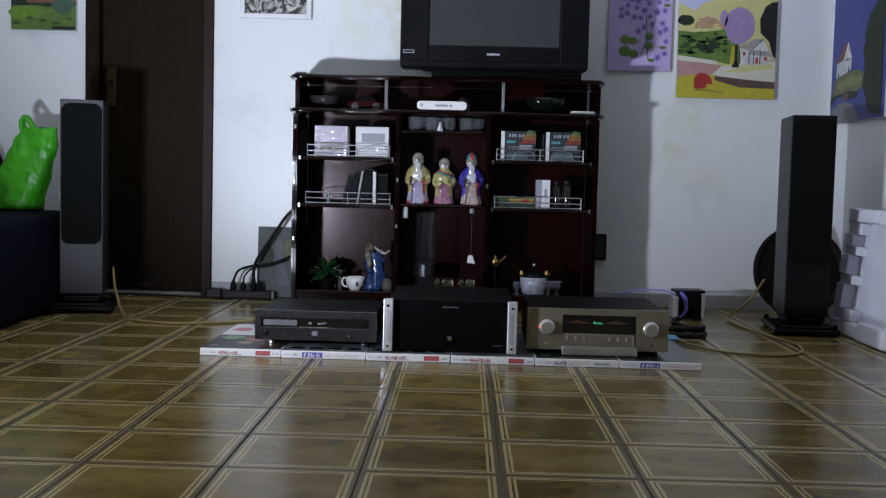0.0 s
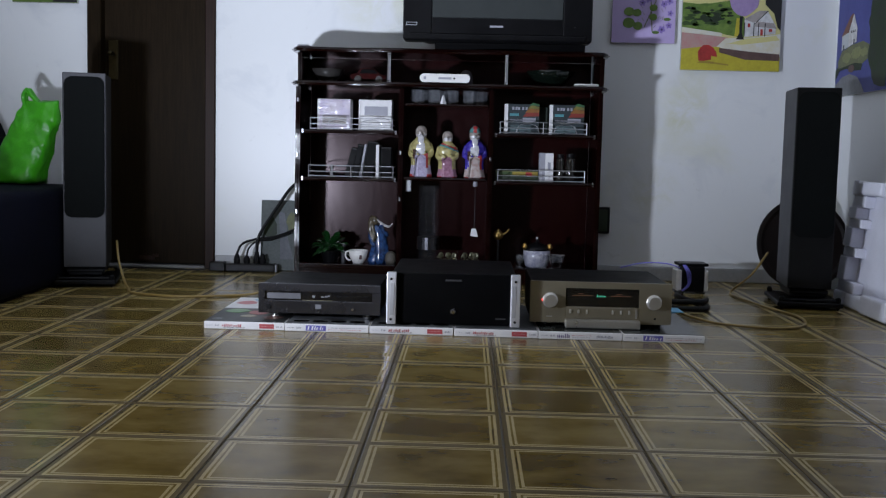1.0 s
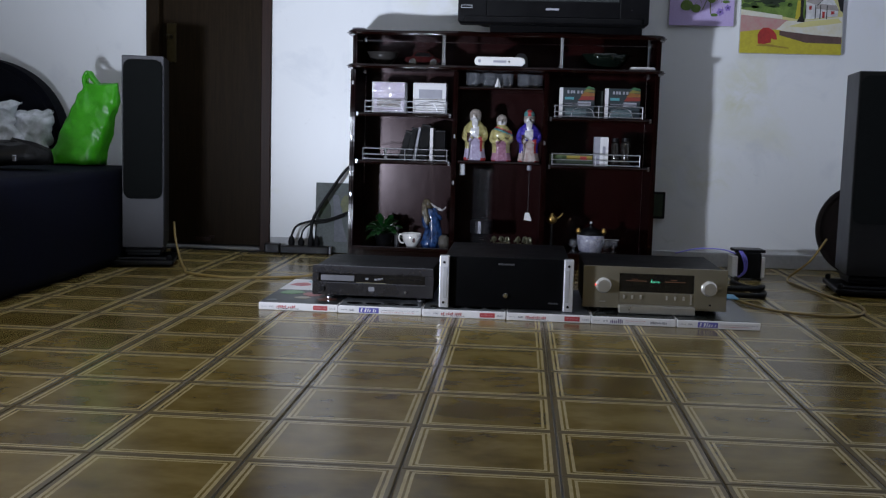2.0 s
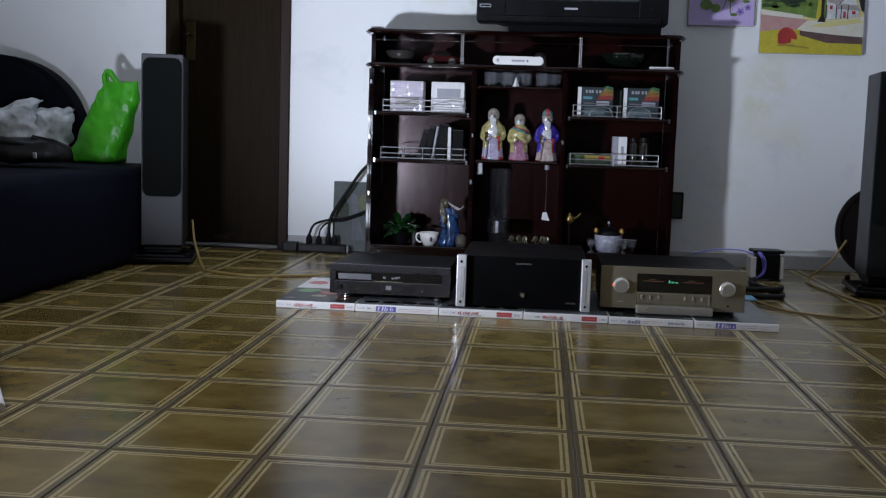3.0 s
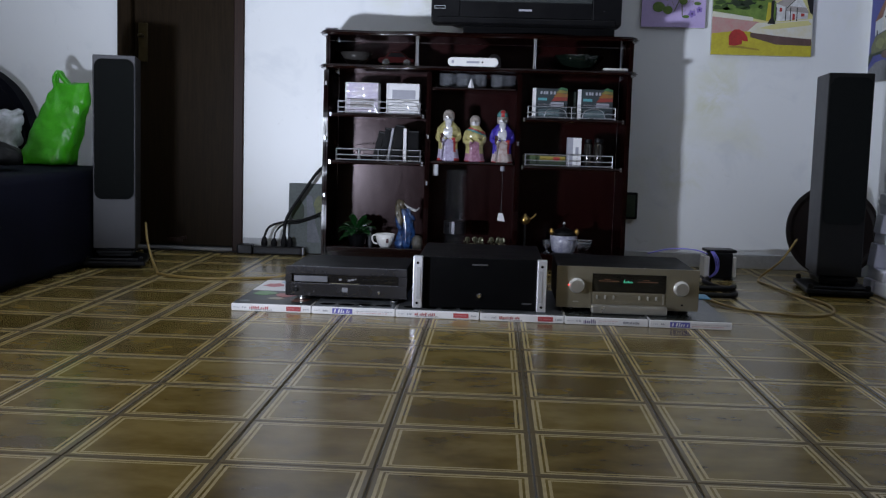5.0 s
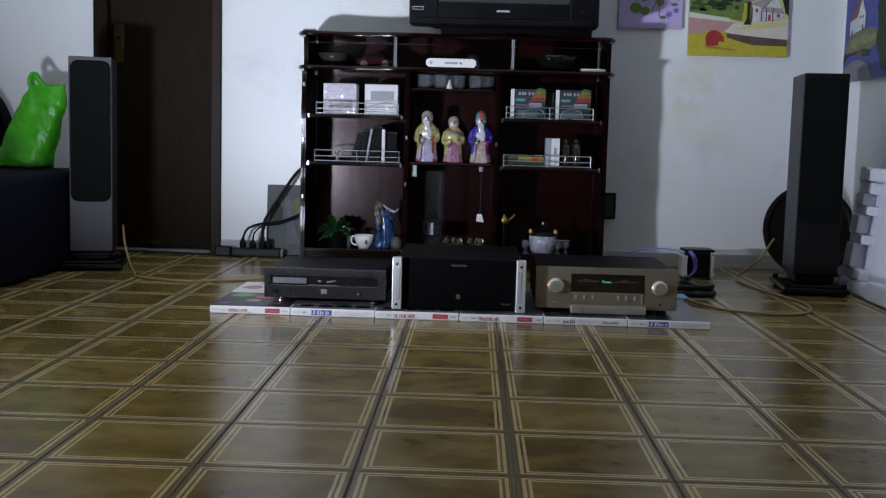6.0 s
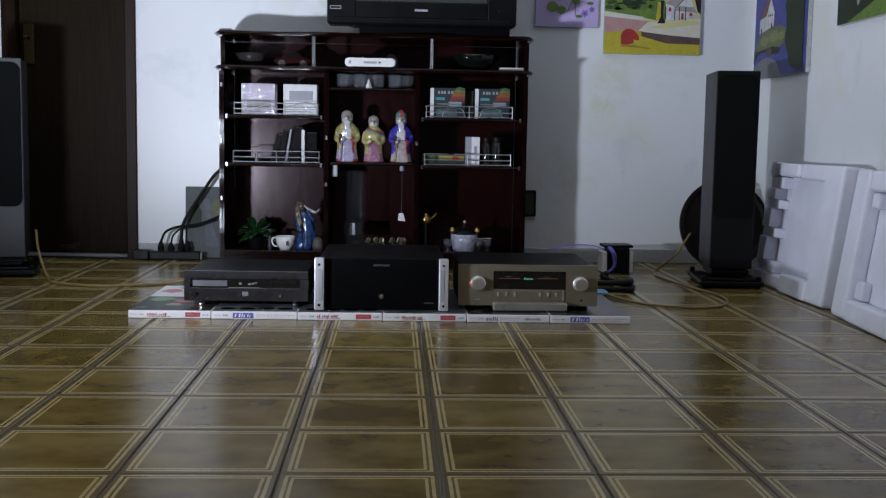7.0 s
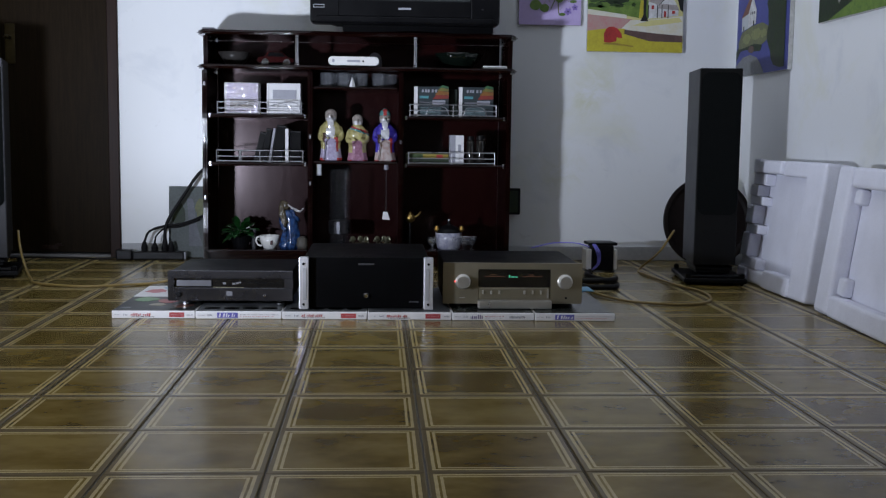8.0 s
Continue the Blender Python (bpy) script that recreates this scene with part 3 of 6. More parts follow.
PINKP = mat("pale_red_print", (0.62, 0.30, 0.30), 0.5)
BLUEGREY = mat("violet_grey_print", (0.16, 0.13, 0.26), 0.5)
COVER = mat("colour_cover_print", (0.030, 0.034, 0.036), 0.4, scale=14, second=(0.009, 0.010, 0.009))
DARKTOP = mat("dark_cover_print", (0.040, 0.046, 0.044), 0.25, scale=11, second=(0.010, 0.012, 0.012))
GREYTOP = mat("grey_cover_print", (0.16, 0.17, 0.18), 0.35, scale=9, second=(0.012, 0.012, 0.012))
make_boxes()
ZB = 0.0292


def make_disc_player():
    p = thing("disc_player", "dark gunmetal disc player on the flat boxes", "disc player", (-0.510, 3.735, ZB), rz=-0.6)
    w, h0, h1 = 0.216, 0.020, 0.126
    part("case", box(-w + 0.006, w - 0.006, 0.012, 0.40, h0 + 0.004, h1 - 0.004, 0.003), BLACKM, p)
    bm = box(-w, w, 0.0, 0.012, h0, h0 + 0.046, 0.002)
    box(-w, w, 0.0, 0.012, h1 - 0.028, h1, 0.002, bm=bm)
    box(-w, -w + 0.022, 0.0, 0.012, h0 + 0.046, h1 - 0.028, bm=bm)
    box(w - 0.030, w, 0.0, 0.012, h0 + 0.046, h1 - 0.028, bm=bm)
    part("front_panel", bm, GREYM, p, "brushed gunmetal front")
    part("tray_recess", box(-w + 0.0225, -0.0625, 0.0085, 0.0118, h0 + 0.0465, h1 - 0.0285), GLASSBLK, p)
    part("tray", box(-w + 0.030, -0.066, 0.002, 0.0084, h0 + 0.051, h1 - 0.034, 0.001), TRAYM, p, "closed lighter grey disc tray")
    dsp = part("display", box(-0.062, w - 0.031, 0.004, 0.0118, h0 + 0.0465, h1 - 0.0285), GLASSBLK, p, "dark display window")
    bm = box(-0.060, 0.045, 0.001, 0.0045, h0 + 0.047, h0 + 0.0482)
    part("trim_strip", bm, GILTLINE, p)
    for x0, x1, z0, z1 in ((-0.026, -0.016, 0.070, 0.078), (0.006, 0.016, 0.069, 0.076), (0.018, 0.028, 0.071, 0.078), (0.030, 0.036, 0.074, 0.080)):
        part("display_mark", box(x0, x1, 0.0025, 0.0042, h0 + z0 - 0.012, h0 + z1 - 0.013), MIDPRINT, dsp)
    for i in range(5):
        part("button", box(0.060 + i * 0.024, 0.076 + i * 0.024, 0.0015, 0.0042, h0 + 0.062, h0 + 0.066), BLACKP, dsp)
    part("emblem", box(-0.014, 0.007, -0.0015, 0.001, h0 + 0.018, h0 + 0.034, 0.0005), MIDPRINT, p, "small square silver emblem")
    for x, z, r, m in ((-w + 0.038, 0.024, 0.0085, BLACKP), (0.118, 0.020, 0.0055, CHROME)):
        bm = lathe([(r, 0.0), (r, 0.009), (r * 0.8, 0.011)], 16)
        bmesh.ops.rotate(bm, verts=bm.verts, matrix=Matrix.Rotation(radians(90), 3, "X"))
        bmesh.ops.translate(bm, verts=bm.verts, vec=(x, 0.001, h0 + z))
        part("knob", bm, m, p)
    for x in (-w + 0.055, w - 0.05):
        for y in (0.035, 0.34):
            part("foot", lathe([(0.009, 0.0), (0.013, 0.004), (0.013, 0.010), (0.007, 0.013), (0.007, 0.0235)], 16, at=(x, y, 0)), CHROME, p, "turned chrome spike foot", smooth=False)


def make_power_amp():
    p = thing("power_amplifier", "large black power amplifier with silver handles on the flat boxes", "amplifier", (-0.039, 3.69, ZB))
    w, h = 0.231, 0.180
    part("front_panel", box(-w + 0.034, w - 0.034, 0.0, 0.016, 0.004, h, 0.002), BLACKM, p)
    part("case", box(-w + 0.012, w - 0.012, 0.016, 0.56, 0.008, h - 0.006, 0.004), BLACKM, p)
    for k in range(14):
        part("cooling_slot", box(-0.15 + k * 0.022, -0.142 + k * 0.022, 0.08, 0.48, h - 0.0062, h - 0.0052), BLACKM, p)
    for s in (-1, 1):
        x0, x1 = sorted((s * (w - 0.034), s * w))
        hd = part("handle", box(x0 + 0.001, x1, -0.024, 0.014, 0.002, h + 0.002, 0.003, 2), SILVER, p, "polished silver side handle")
        for z in (0.020, h - 0.020):
            bm = lathe([(0.0045, 0), (0.0045, 0.003)], 10)
            bmesh.ops.rotate(bm, verts=bm.verts, matrix=Matrix.Rotation(radians(90), 3, "X"))
            bmesh.ops.translate(bm, verts=bm.verts, vec=((x0 + x1) / 2, -0.0235, z))
            part("screw", bm, BLACKM, hd)
        part("groove", box((x0 + x1) / 2 - 0.004 * s - 0.006, (x0 + x1) / 2 - 0.004 * s + 0.006, -0.0262, -0.0236, 0.035, h - 0.035), TRAYL, hd)
        for y in (0.06, 0.48):
            part("foot", lathe([(0.016, 0.0), (0.018, 0.004), (0.018, 0.009)], 14, at=(s * 0.17, y, 0)), BLACKP, p)
    bm = lathe([(0.010, 0.0), (0.010, 0.006), (0.007, 0.010)], 18)
    bmesh.ops.rotate(bm, verts=bm.verts, matrix=Matrix.Rotation(radians(90), 3, "X"))
    bmesh.ops.translate(bm, verts=bm.verts, vec=(0.0, 0.001, 0.048))
    part("power_button", bm, CHROME, p, "round chrome power button", smooth=False)
    part("badge", box(-0.028, 0.028, -0.001, 0.001, h - 0.026, h - 0.020), DIMPRINT, p, "dim maker's bar")
    part("badge", box(0.148, 0.182, -0.001, 0.001, 0.024, 0.029), DIMPRINT, p, "dim model bar")


def make_integrated_amp():
    p = thing("integrated_amplifier", "champagne gold amplifier with two knobs and a lit display", "amplifier", (0.475, 3.72, ZB))
    w, h0, h1 = 0.246, 0.016, 0.160
    part("case", box(-w + 0.006, w - 0.006, 0.016, 0.45, h0, h1 - 0.004, 0.004), BLACKM, p, "black metal case")
    bm = prism([(-w, h0 + 0.002), (-w + 0.002, h0), (-0.122, h0), (-0.122, h1 - 0.022), (0.134, h1 - 0.022), (0.134, h0), (w - 0.002, h0), (w, h0 + 0.002), (w, h1 - 0.002), (w - 0.002, h1), (-w + 0.002, h1), (-w, h1 - 0.002)], 0.0, 0.016, "y", 0.0012)
    box(-0.122, 0.134, 0.004, 0.016, h0, h1 - 0.086, bm=bm)
    part("front_panel", bm, GOLD, p)
    dsp = part("display", box(-0.121, 0.133, 0.003, 0.0155, h1 - 0.086, h1 - 0.022), GLASSBLK, p, "dark display window")
    for x0, x1 in ((-0.100, -0.030), (0.034, 0.104)):
        part("meter", box(x0, x1, 0.0015, 0.0034, h1 - 0.0485, h1 - 0.0465), AMBER, dsp, "amber lit level meter")
        part("meter_mark", box(x0 + 0.02, x1 - 0.03, 0.0015, 0.0034, h1 - 0.0425, h1 - 0.0405), AMBER, dsp)
    bm = None
    for k, (x0, wd, hh) in enumerate(((-0.014, 0.004, 0.010), (-0.008, 0.003, 0.005), (-0.0035, 0.003, 0.005), (0.001, 0.003, 0.006), (0.0055, 0.003, 0.005), (0.010, 0.003, 0.005), (0.0145, 0.0025, 0.004))):
        bm = prism([(x0, h1 - 0.052), (x0 + wd * 0.6, h1 - 0.052), (x0 + wd, h1 - 0.052 + hh), (x0 + wd * 0.5, h1 - 0.052 + hh)], 0.0012, 0.0034, "y", bm=bm)
    part("display_mark", bm, GREENLED, dsp, "glowing green display mark")
    strip = part("control_strip", box(-0.119, 0.128, 0.0, 0.0045, h1 - 0.124, h1 - 0.089, 0.001), GOLD, p)
    for x in (-0.105, -0.076, -0.047, 0.042, 0.071, 0.100):
        part("button", box(x - 0.003, x + 0.003, -0.006, 0.001, h1 - 0.110, h1 - 0.097, 0.001), KNOB, strip)
    part("trim_strip", box(0.1215, 0.1275, -0.003, 0.001, h1 - 0.124, h1 - 0.090), KNOB, p)
    part("flap", box(-0.124, 0.136, -0.030, 0.004, 0.002, 0.030, 0.004, 2), KNOB, p, "lowered front flap")
    for x in (-0.176, 0.185):
        bm = lathe([(0.027, 0.0), (0.027, 0.003), (0.0245, 0.005), (0.0235, 0.022), (0.021, 0.0245)], 28)
        bmesh.ops.rotate(bm, verts=bm.verts, matrix=Matrix.Rotation(radians(90), 3, "X"))
        bmesh.ops.translate(bm, verts=bm.verts, vec=(x, 0.001, h1 - 0.066))
        part("knob", bm, KNOB, p, "round silver knob")
    part("pointer_lamp", box(-0.206, -0.202, -0.003, 0.001, h1 - 0.068, h1 - 0.062), REDLED, p)
    bm = box(-0.188, -0.168, -0.003, 0.001, h0 + 0.020, h0 + 0.023)
    part("switch", bm, KNOB, p)
    part("socket", box(0.186, 0.193, -0.002, 0.001, h0 + 0.018, h0 + 0.024), BLACKP, p)
    for x in (-0.20, 0.20):
        for y in (0.045, 0.40):
            part("foot", lathe([(0.018, 0.0), (0.020, 0.004), (0.018, 0.0165)], 16, at=(x, y, 0)), BLACKP, p)


make_disc_player()
make_power_amp()
make_integrated_amp()


# ---- loudspeakers ----
def make_speaker(at, rz, front, side, label):
    s = thing("tower_speaker", label, "loudspeaker", at, rz=rz, group="tower speakers")
    w, z0, z1 = 0.090, 0.085, 0.935
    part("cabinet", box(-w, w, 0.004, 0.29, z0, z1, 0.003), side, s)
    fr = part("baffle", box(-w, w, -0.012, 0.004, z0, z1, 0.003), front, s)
    part("grille", prism(rounded(-w + 0.006, w - 0.006, 0.305, z1 - 0.018, 0.035), -0.024, -0.012, "y", 0.003), CLOTHBLK, fr, "black cloth grille")
    part("neck", box(-0.075, 0.075, 0.01, 0.26, 0.045, z0, 0.006), BLACKP, s)
    part("collar", box(-0.080, 0.080, -0.004, 0.27, 0.062, 0.078, 0.004), BLACKP, s)
    part("base_plate", box(-0.135, 0.135, -0.06, 0.32, 0.012, 0.032, 0.004), BLACKP, s, "black base plate")
    for x in (-0.115, 0.115):
        for y in (-0.04, 0.30):
            part("foot", lathe([(0.004, 0.0), (0.012, 0.012), (0.012, 0.05), (0.006, 0.055)], 12, at=(x, y, 0)), BLACKP, s)
    part("outrigger", box(-0.125, 0.125, -0.045, -0.02, 0.032, 0.045, 0.004), BLACKP, s)


# left speaker: grey front, black sides; right speaker: black front, grey sides
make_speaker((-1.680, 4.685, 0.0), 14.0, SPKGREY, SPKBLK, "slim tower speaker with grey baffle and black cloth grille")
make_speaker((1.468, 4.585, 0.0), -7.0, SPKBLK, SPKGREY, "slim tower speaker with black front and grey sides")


# ---- sofa corner ----
def make_sofa():
    s = thing("sofa", "dark navy upholstered sofa with an arched back against the wall", "sofa")
    part("cover", box(-3.44, -1.778, 3.01, 5.17, 0.012, 0.432, 0.04, 4), NAVY, s, "navy cloth cover falling to the floor", smooth=True)
    part("base", box(-3.40, -1.82, 3.05, 5.12, 0.0, 0.011), NAVYDK, s)
    out = [(-3.43, 0.30)]
    n = 40
    for i in range(n + 1):
        a = math.pi * (1 - i / n)
        c, d = math.cos(a), math.sin(a)
        out.append((-2.86 + 0.585 * math.copysign(abs(c) ** 0.8, c), 0.43 + 0.527 * abs(d) ** 0.8))
    out.append((-2.275, 0.30))
    part("backrest", prism(out, 5.19, 5.36, "y", 0.03), NAVYDK, s, "arched dark velvet backrest")


def crumple(bm, amount, size, seed):
    for v in bm.verts:
        p = v.co / size + Vector((seed, seed * 2, 0))
        v.co += Vector((noise.noise(p), noise.noise(p + Vector((9, 0, 0))), noise.noise(p + Vector((0, 9, 0))))) * amount


def loft(sections, n=28, power=2.6):
    """Closed skin through oval sections (x, y, z, half width, half depth)."""
    bm = bmesh.new()
    rings = []
    for x, y, z, a, b in sections:
        ring = []
        for i in range(n):
            t = 2 * math.pi * i / n
            c, d = math.cos(t), math.sin(t)
            ring.append(bm.verts.new((x + a * math.copysign(abs(c) ** (2 / power), c), y + b * math.copysign(abs(d) ** (2 / power), d), z)))
        rings.append(ring)
    for p, q in zip(rings, rings[1:]):
        for i in range(n):
            bm.faces.new((p[i], p[(i + 1) % n], q[(i + 1) % n], q[i]))
    bm.faces.new(list(reversed(rings[0])))
    bm.faces.new(rings[-1])
    return bm


def make_green_bag():
    b = thing("plastic_bag", "bright green plastic carrier bag standing full on the sofa", "bag")
    sec = []
    for i in range(19):
        u = i / 18
        sec.append((-2.125 + 0.125 * u, 5.02, 0.434 + 0.385 * u, 0.128 - 0.030 * u - 0.10 * max(0, u - 0.75), (0.10 - 0.078 * u ** 1.4)))
    bm = loft(sec, 36, 3.0)
    bmesh.ops.subdivide_edges(bm, edges=bm.edges[:], cuts=1, use_grid_fill=True)
    crumple(bm, 0.014, 0.11, 3)
    crumple(bm, 0.007, 0.040, 5)
    for v in bm.verts:
        p = Vector((v.co.x / 0.030 + v.co.z / 0.07, v.co.y / 0.06, v.co.z / 0.10))
        v.co.y -= 0.007 * (1 - abs(noise.noise(p)) * 2.4)
        v.co.z = max(v.co.z, 0.4335)
    part("pouch", bm, GREENBAG, b, smooth=True)
    for dy in (-0.015, 0.02):
        bm = tube([(-2.070, 5.02 + dy, 0.78), (-2.082, 5.02 + dy, 0.840), (-2.064, 5.02 + dy, 0.872), (-2.044, 5.02 + dy, 0.845), (-2.005, 5.02 + dy, 0.80)], 0.010, 6)
        part("handle", bm, GREENBAG, b)
    bm = loft([(-2.262, 4.99, 0.4345, 0.028, 0.03), (-2.255, 4.99, 0.46, 0.035, 0.03), (-2.24, 5.0, 0.49, 0.02, 0.02), (-2.22, 5.0, 0.51, 0.008, 0.01)], 14)
    crumple(bm, 0.008, 0.03, 8)
    for v in bm.verts:
        v.co.z = max(v.co.z, 0.4335)
    part("loose_corner", bm, GREENBAG, b)


def make_pillow(name, label, x, y, z, hw, hh, seed, material, rz, roll, lean):
    """A stuffed square cover with drawn-out corners, standing on one edge."""
    p = thing(name, label, "cushion", (x, y, z), rz)
    bm = bmesh.new()
    n = 26
    sides = []
    for sgn in (-1, 1):
        grid = []
        for i in range(n + 1):
            row = []
            for k in range(n + 1):
                u, v = 2 * i / n - 1, 2 * k / n - 1
                fat = 0.075 * ((1 - u * u) * (1 - v * v)) ** 0.42
                row.append(bm.verts.new((hw * u * (1 - 0.13 * (1 - v * v)), sgn * fat, hh * v * (1 - 0.13 * (1 - u * u)))))
            grid.append(row)
        for i in range(n):
            for k in range(n):
                f = (grid[i][k], grid[i + 1][k], grid[i + 1][k + 1], grid[i][k + 1])
                bm.faces.new(f if sgn < 0 else tuple(reversed(f)))
        sides.append(grid)
    bmesh.ops.remove_doubles(bm, verts=bm.verts, dist=0.0004)
    crumple(bm, 0.030, 0.11, seed)
    crumple(bm, 0.024, 0.045, seed + 1)
    bmesh.ops.rotate(bm, verts=bm.verts, matrix=Matrix.Rotation(radians(roll), 3, "Y"))
    bmesh.ops.rotate(bm, verts=bm.verts, matrix=Matrix.Rotation(radians(-lean), 3, "X"))
    low = min(v.co.z for v in bm.verts)
    for v in bm.verts:
        v.co.z -= low
    part("cover", bm, material, p, smooth=True)


make_sofa()
make_green_bag()
make_pillow("cushion", "grey and white patterned cushion leaning on the sofa back", -2.585, 4.96, 0.4315, 0.215, 0.118, 4, PILLOW, 4, -12, 12)
make_pillow("cushion", "crumpled grey cushion beside the sofa back", -2.435, 5.08, 0.4315, 0.175, 0.130, 11, PILLOW, -4, 3, 10)


def make_black_bag():
    b = thing("handbag", "black leather shoulder bag lying on the sofa", "bag", (-2.16, 4.32, 0.4315), 8)
    bm = loft([(0, 0, 0.0, 0.20, 0.11), (0, 0, 0.02, 0.225, 0.13), (0.0, 0, 0.06, 0.21, 0.12), (-0.01, 0, 0.085, 0.15, 0.08), (-0.01, 0, 0.092, 0.06, 0.03)], 28)
    crumple(bm, 0.040, 0.07, 21)
    crumple(bm, 0.016, 0.03, 23)
    low = min(v.co.z for v in bm.verts)
    for v in bm.verts:
        v.co.z -= low
    part("pouch", bm, BLKLEATH, b, smooth=True)
    for x, z in ((0.10, 0.05), (-0.11, 0.04)):
        part("buckle", box(x - 0.008, x + 0.008, -0.125, -0.115, z - 0.012, z + 0.014, 0.002), CHROME, b, "small chrome buckle")
    part("strap", tube([(0.16, -0.05, 0.07), (0.05, -0.09, 0.095), (-0.08, -0.08, 0.10), (-0.18, -0.02, 0.07)], 0.008, 6), BLKLEATH, b)


make_black_bag()


# ---- work lamp, only its leg comes into view ----
def make_work_lamp():
    w = thing("work_lamp", "white work lamp on a low tripod beside the sofa", "lamp", (LAMP[0], LAMP[1], 0))
    head = lamp_light.matrix_world.to_3x3()
    back = head @ Vector((0, 0, 1))
    bm = box(-0.075, 0.075, -0.055, 0.055, 0.006, 0.05, 0.006, 2)
    bmesh.ops.transform(bm, verts=bm.verts, matrix=Matrix.Translation((0, 0, LAMP[2])) @ head.to_4x4())
    part("housing", bm, FOAM, w, "white plastic lamp housing")
    hub = Vector((0, 0, LAMP[2] - 0.10)) + back * 0.03
    part("stem", tube([tuple(hub), tuple(Vector((0, 0, LAMP[2])) + back * 0.04)], 0.012, 10, straight=True), FOAM, w)
    for dx, dy in ((0.30, -0.42), (-0.22, -0.10), (-0.05, 0.16)):
        part("leg", tube([tuple(hub), (dx, dy, 0.012)], 0.011, 10, straight=True), FOAM, w)


make_work_lamp()
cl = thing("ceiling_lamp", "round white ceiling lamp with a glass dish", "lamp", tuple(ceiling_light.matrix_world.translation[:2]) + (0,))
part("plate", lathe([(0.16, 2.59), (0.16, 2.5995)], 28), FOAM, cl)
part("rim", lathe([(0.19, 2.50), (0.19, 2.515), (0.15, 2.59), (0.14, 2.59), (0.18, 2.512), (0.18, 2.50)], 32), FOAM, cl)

# ---- foam packing by the side wall ----


def make_foam(y0, y1, h, xb, lean, turn, label, notches):
    """A polystyrene shell: thick rim round a recess, leaning on the wall. Local x runs towards the viewer."""
    f = thing("polystyrene_packing", label, "packaging", (xb, y0, 0.0), -90, group="packing shells by the wall", rx=0)
    f.matrix_basis = Matrix.Translation((xb, y0, 0.003)) @ Matrix.Rotation(radians(-90 + turn), 4, "Z") @ Matrix.Rotation(radians(-lean), 4, "X")
    w = y0 - y1
    part("back_plate", box(0.0, w, 0.05, 0.100, 0.0, h, 0.010, 3), FOAM, f)
    if notches:
        part("side_rim", box(w - 0.175, w, -0.012, 0.052, 0.002, h - 0.002, 0.014, 3), FOAM, f)
        part("top_rim", box(0.335, w - 0.176, 0.004, 0.052, h - 0.066, h - 0.002, 0.010, 3), FOAM, f)
        part("top_rim", box(0.060, 0.334, -0.010, 0.052, h - 0.062, h - 0.004, 0.012, 3), FOAM, f)
        part("bottom_rim", box(0.330, w - 0.176, -0.014, 0.052, 0.0, 0.078, 0.010, 3), FOAM, f)
        part("bottom_rim", box(0.100, 0.329, 0.004, 0.052, 0.0, 0.062, 0.014, 3), FOAM, f)
        z = 0.0
        for k, (hh, ww) in enumerate(((0.062, 0.100), (0.050, 0.190), (0.105, 0.085), (0.042, 0.150), (0.085, 0.085), (0.040, 0.150), (0.050, 0.095), (0.052, 0.150), (h - 0.486, 0.060))):
            part("rim_block", box(0.0, ww, 0.004 if k % 2 else -0.006, 0.052, z + 0.0005, z + hh - 0.0005, 0.006, 3), FOAM, f)
            z += hh
    else:
        part("side_rim", box(w - 0.13, w, -0.010, 0.052, 0.002, h - 0.002, 0.014, 3), FOAM, f)
        part("top_rim", box(0.131, w - 0.131, -0.006, 0.052, h - 0.075, h - 0.002, 0.014, 3), FOAM, f)
        part("bottom_rim", box(0.131, w - 0.131, -0.010, 0.052, 0.0, 0.080, 0.014, 3), FOAM, f)
        part("side_rim", box(0.0, 0.130, -0.012, 0.052, 0.002, h - 0.002, 0.016, 3), FOAM, f)
        part("rim_block", box(0.132, 0.190, 0.012, 0.052, h - 0.135, h - 0.077, 0.012, 3), FOAM, f)
        part("rim_block", box(0.132, 0.200, 0.012, 0.052, 0.082, 0.150, 0.012, 3), FOAM, f)


make_foam(4.780, 3.985, 0.550, 1.640, 7.2, 0.0, "white polystyrene packing shell with stepped rim leaning on the wall", True)
make_foam(3.850, 2.98, 0.545, 1.622, 8.0, -4.0, "larger white polystyrene packing shell leaning on the wall", False)

# ---- round disc behind the speaker ----
d = thing("round_tray", "dark brown round board standing against the wall", "tray", (1.632, 5.22, 0.226), rx=82)
part("board", lathe([(0.205, -0.012), (0.222, -0.010), (0.224, 0.0), (0.222, 0.010), (0.205, 0.012), (0.19, 0.004)], 48), DISC, d)
part("hub", lathe([(0.05, 0.003), (0.05, 0.016), (0.03, 0.02)], 24), BLACKP, d)

# ---- cables, power strip, transformer ----


def cable(name, label, pts, r, m):
    c = thing(name, label, "cable")
    part("lead", tube(pts, r, 8, 10), m, c, smooth=True)


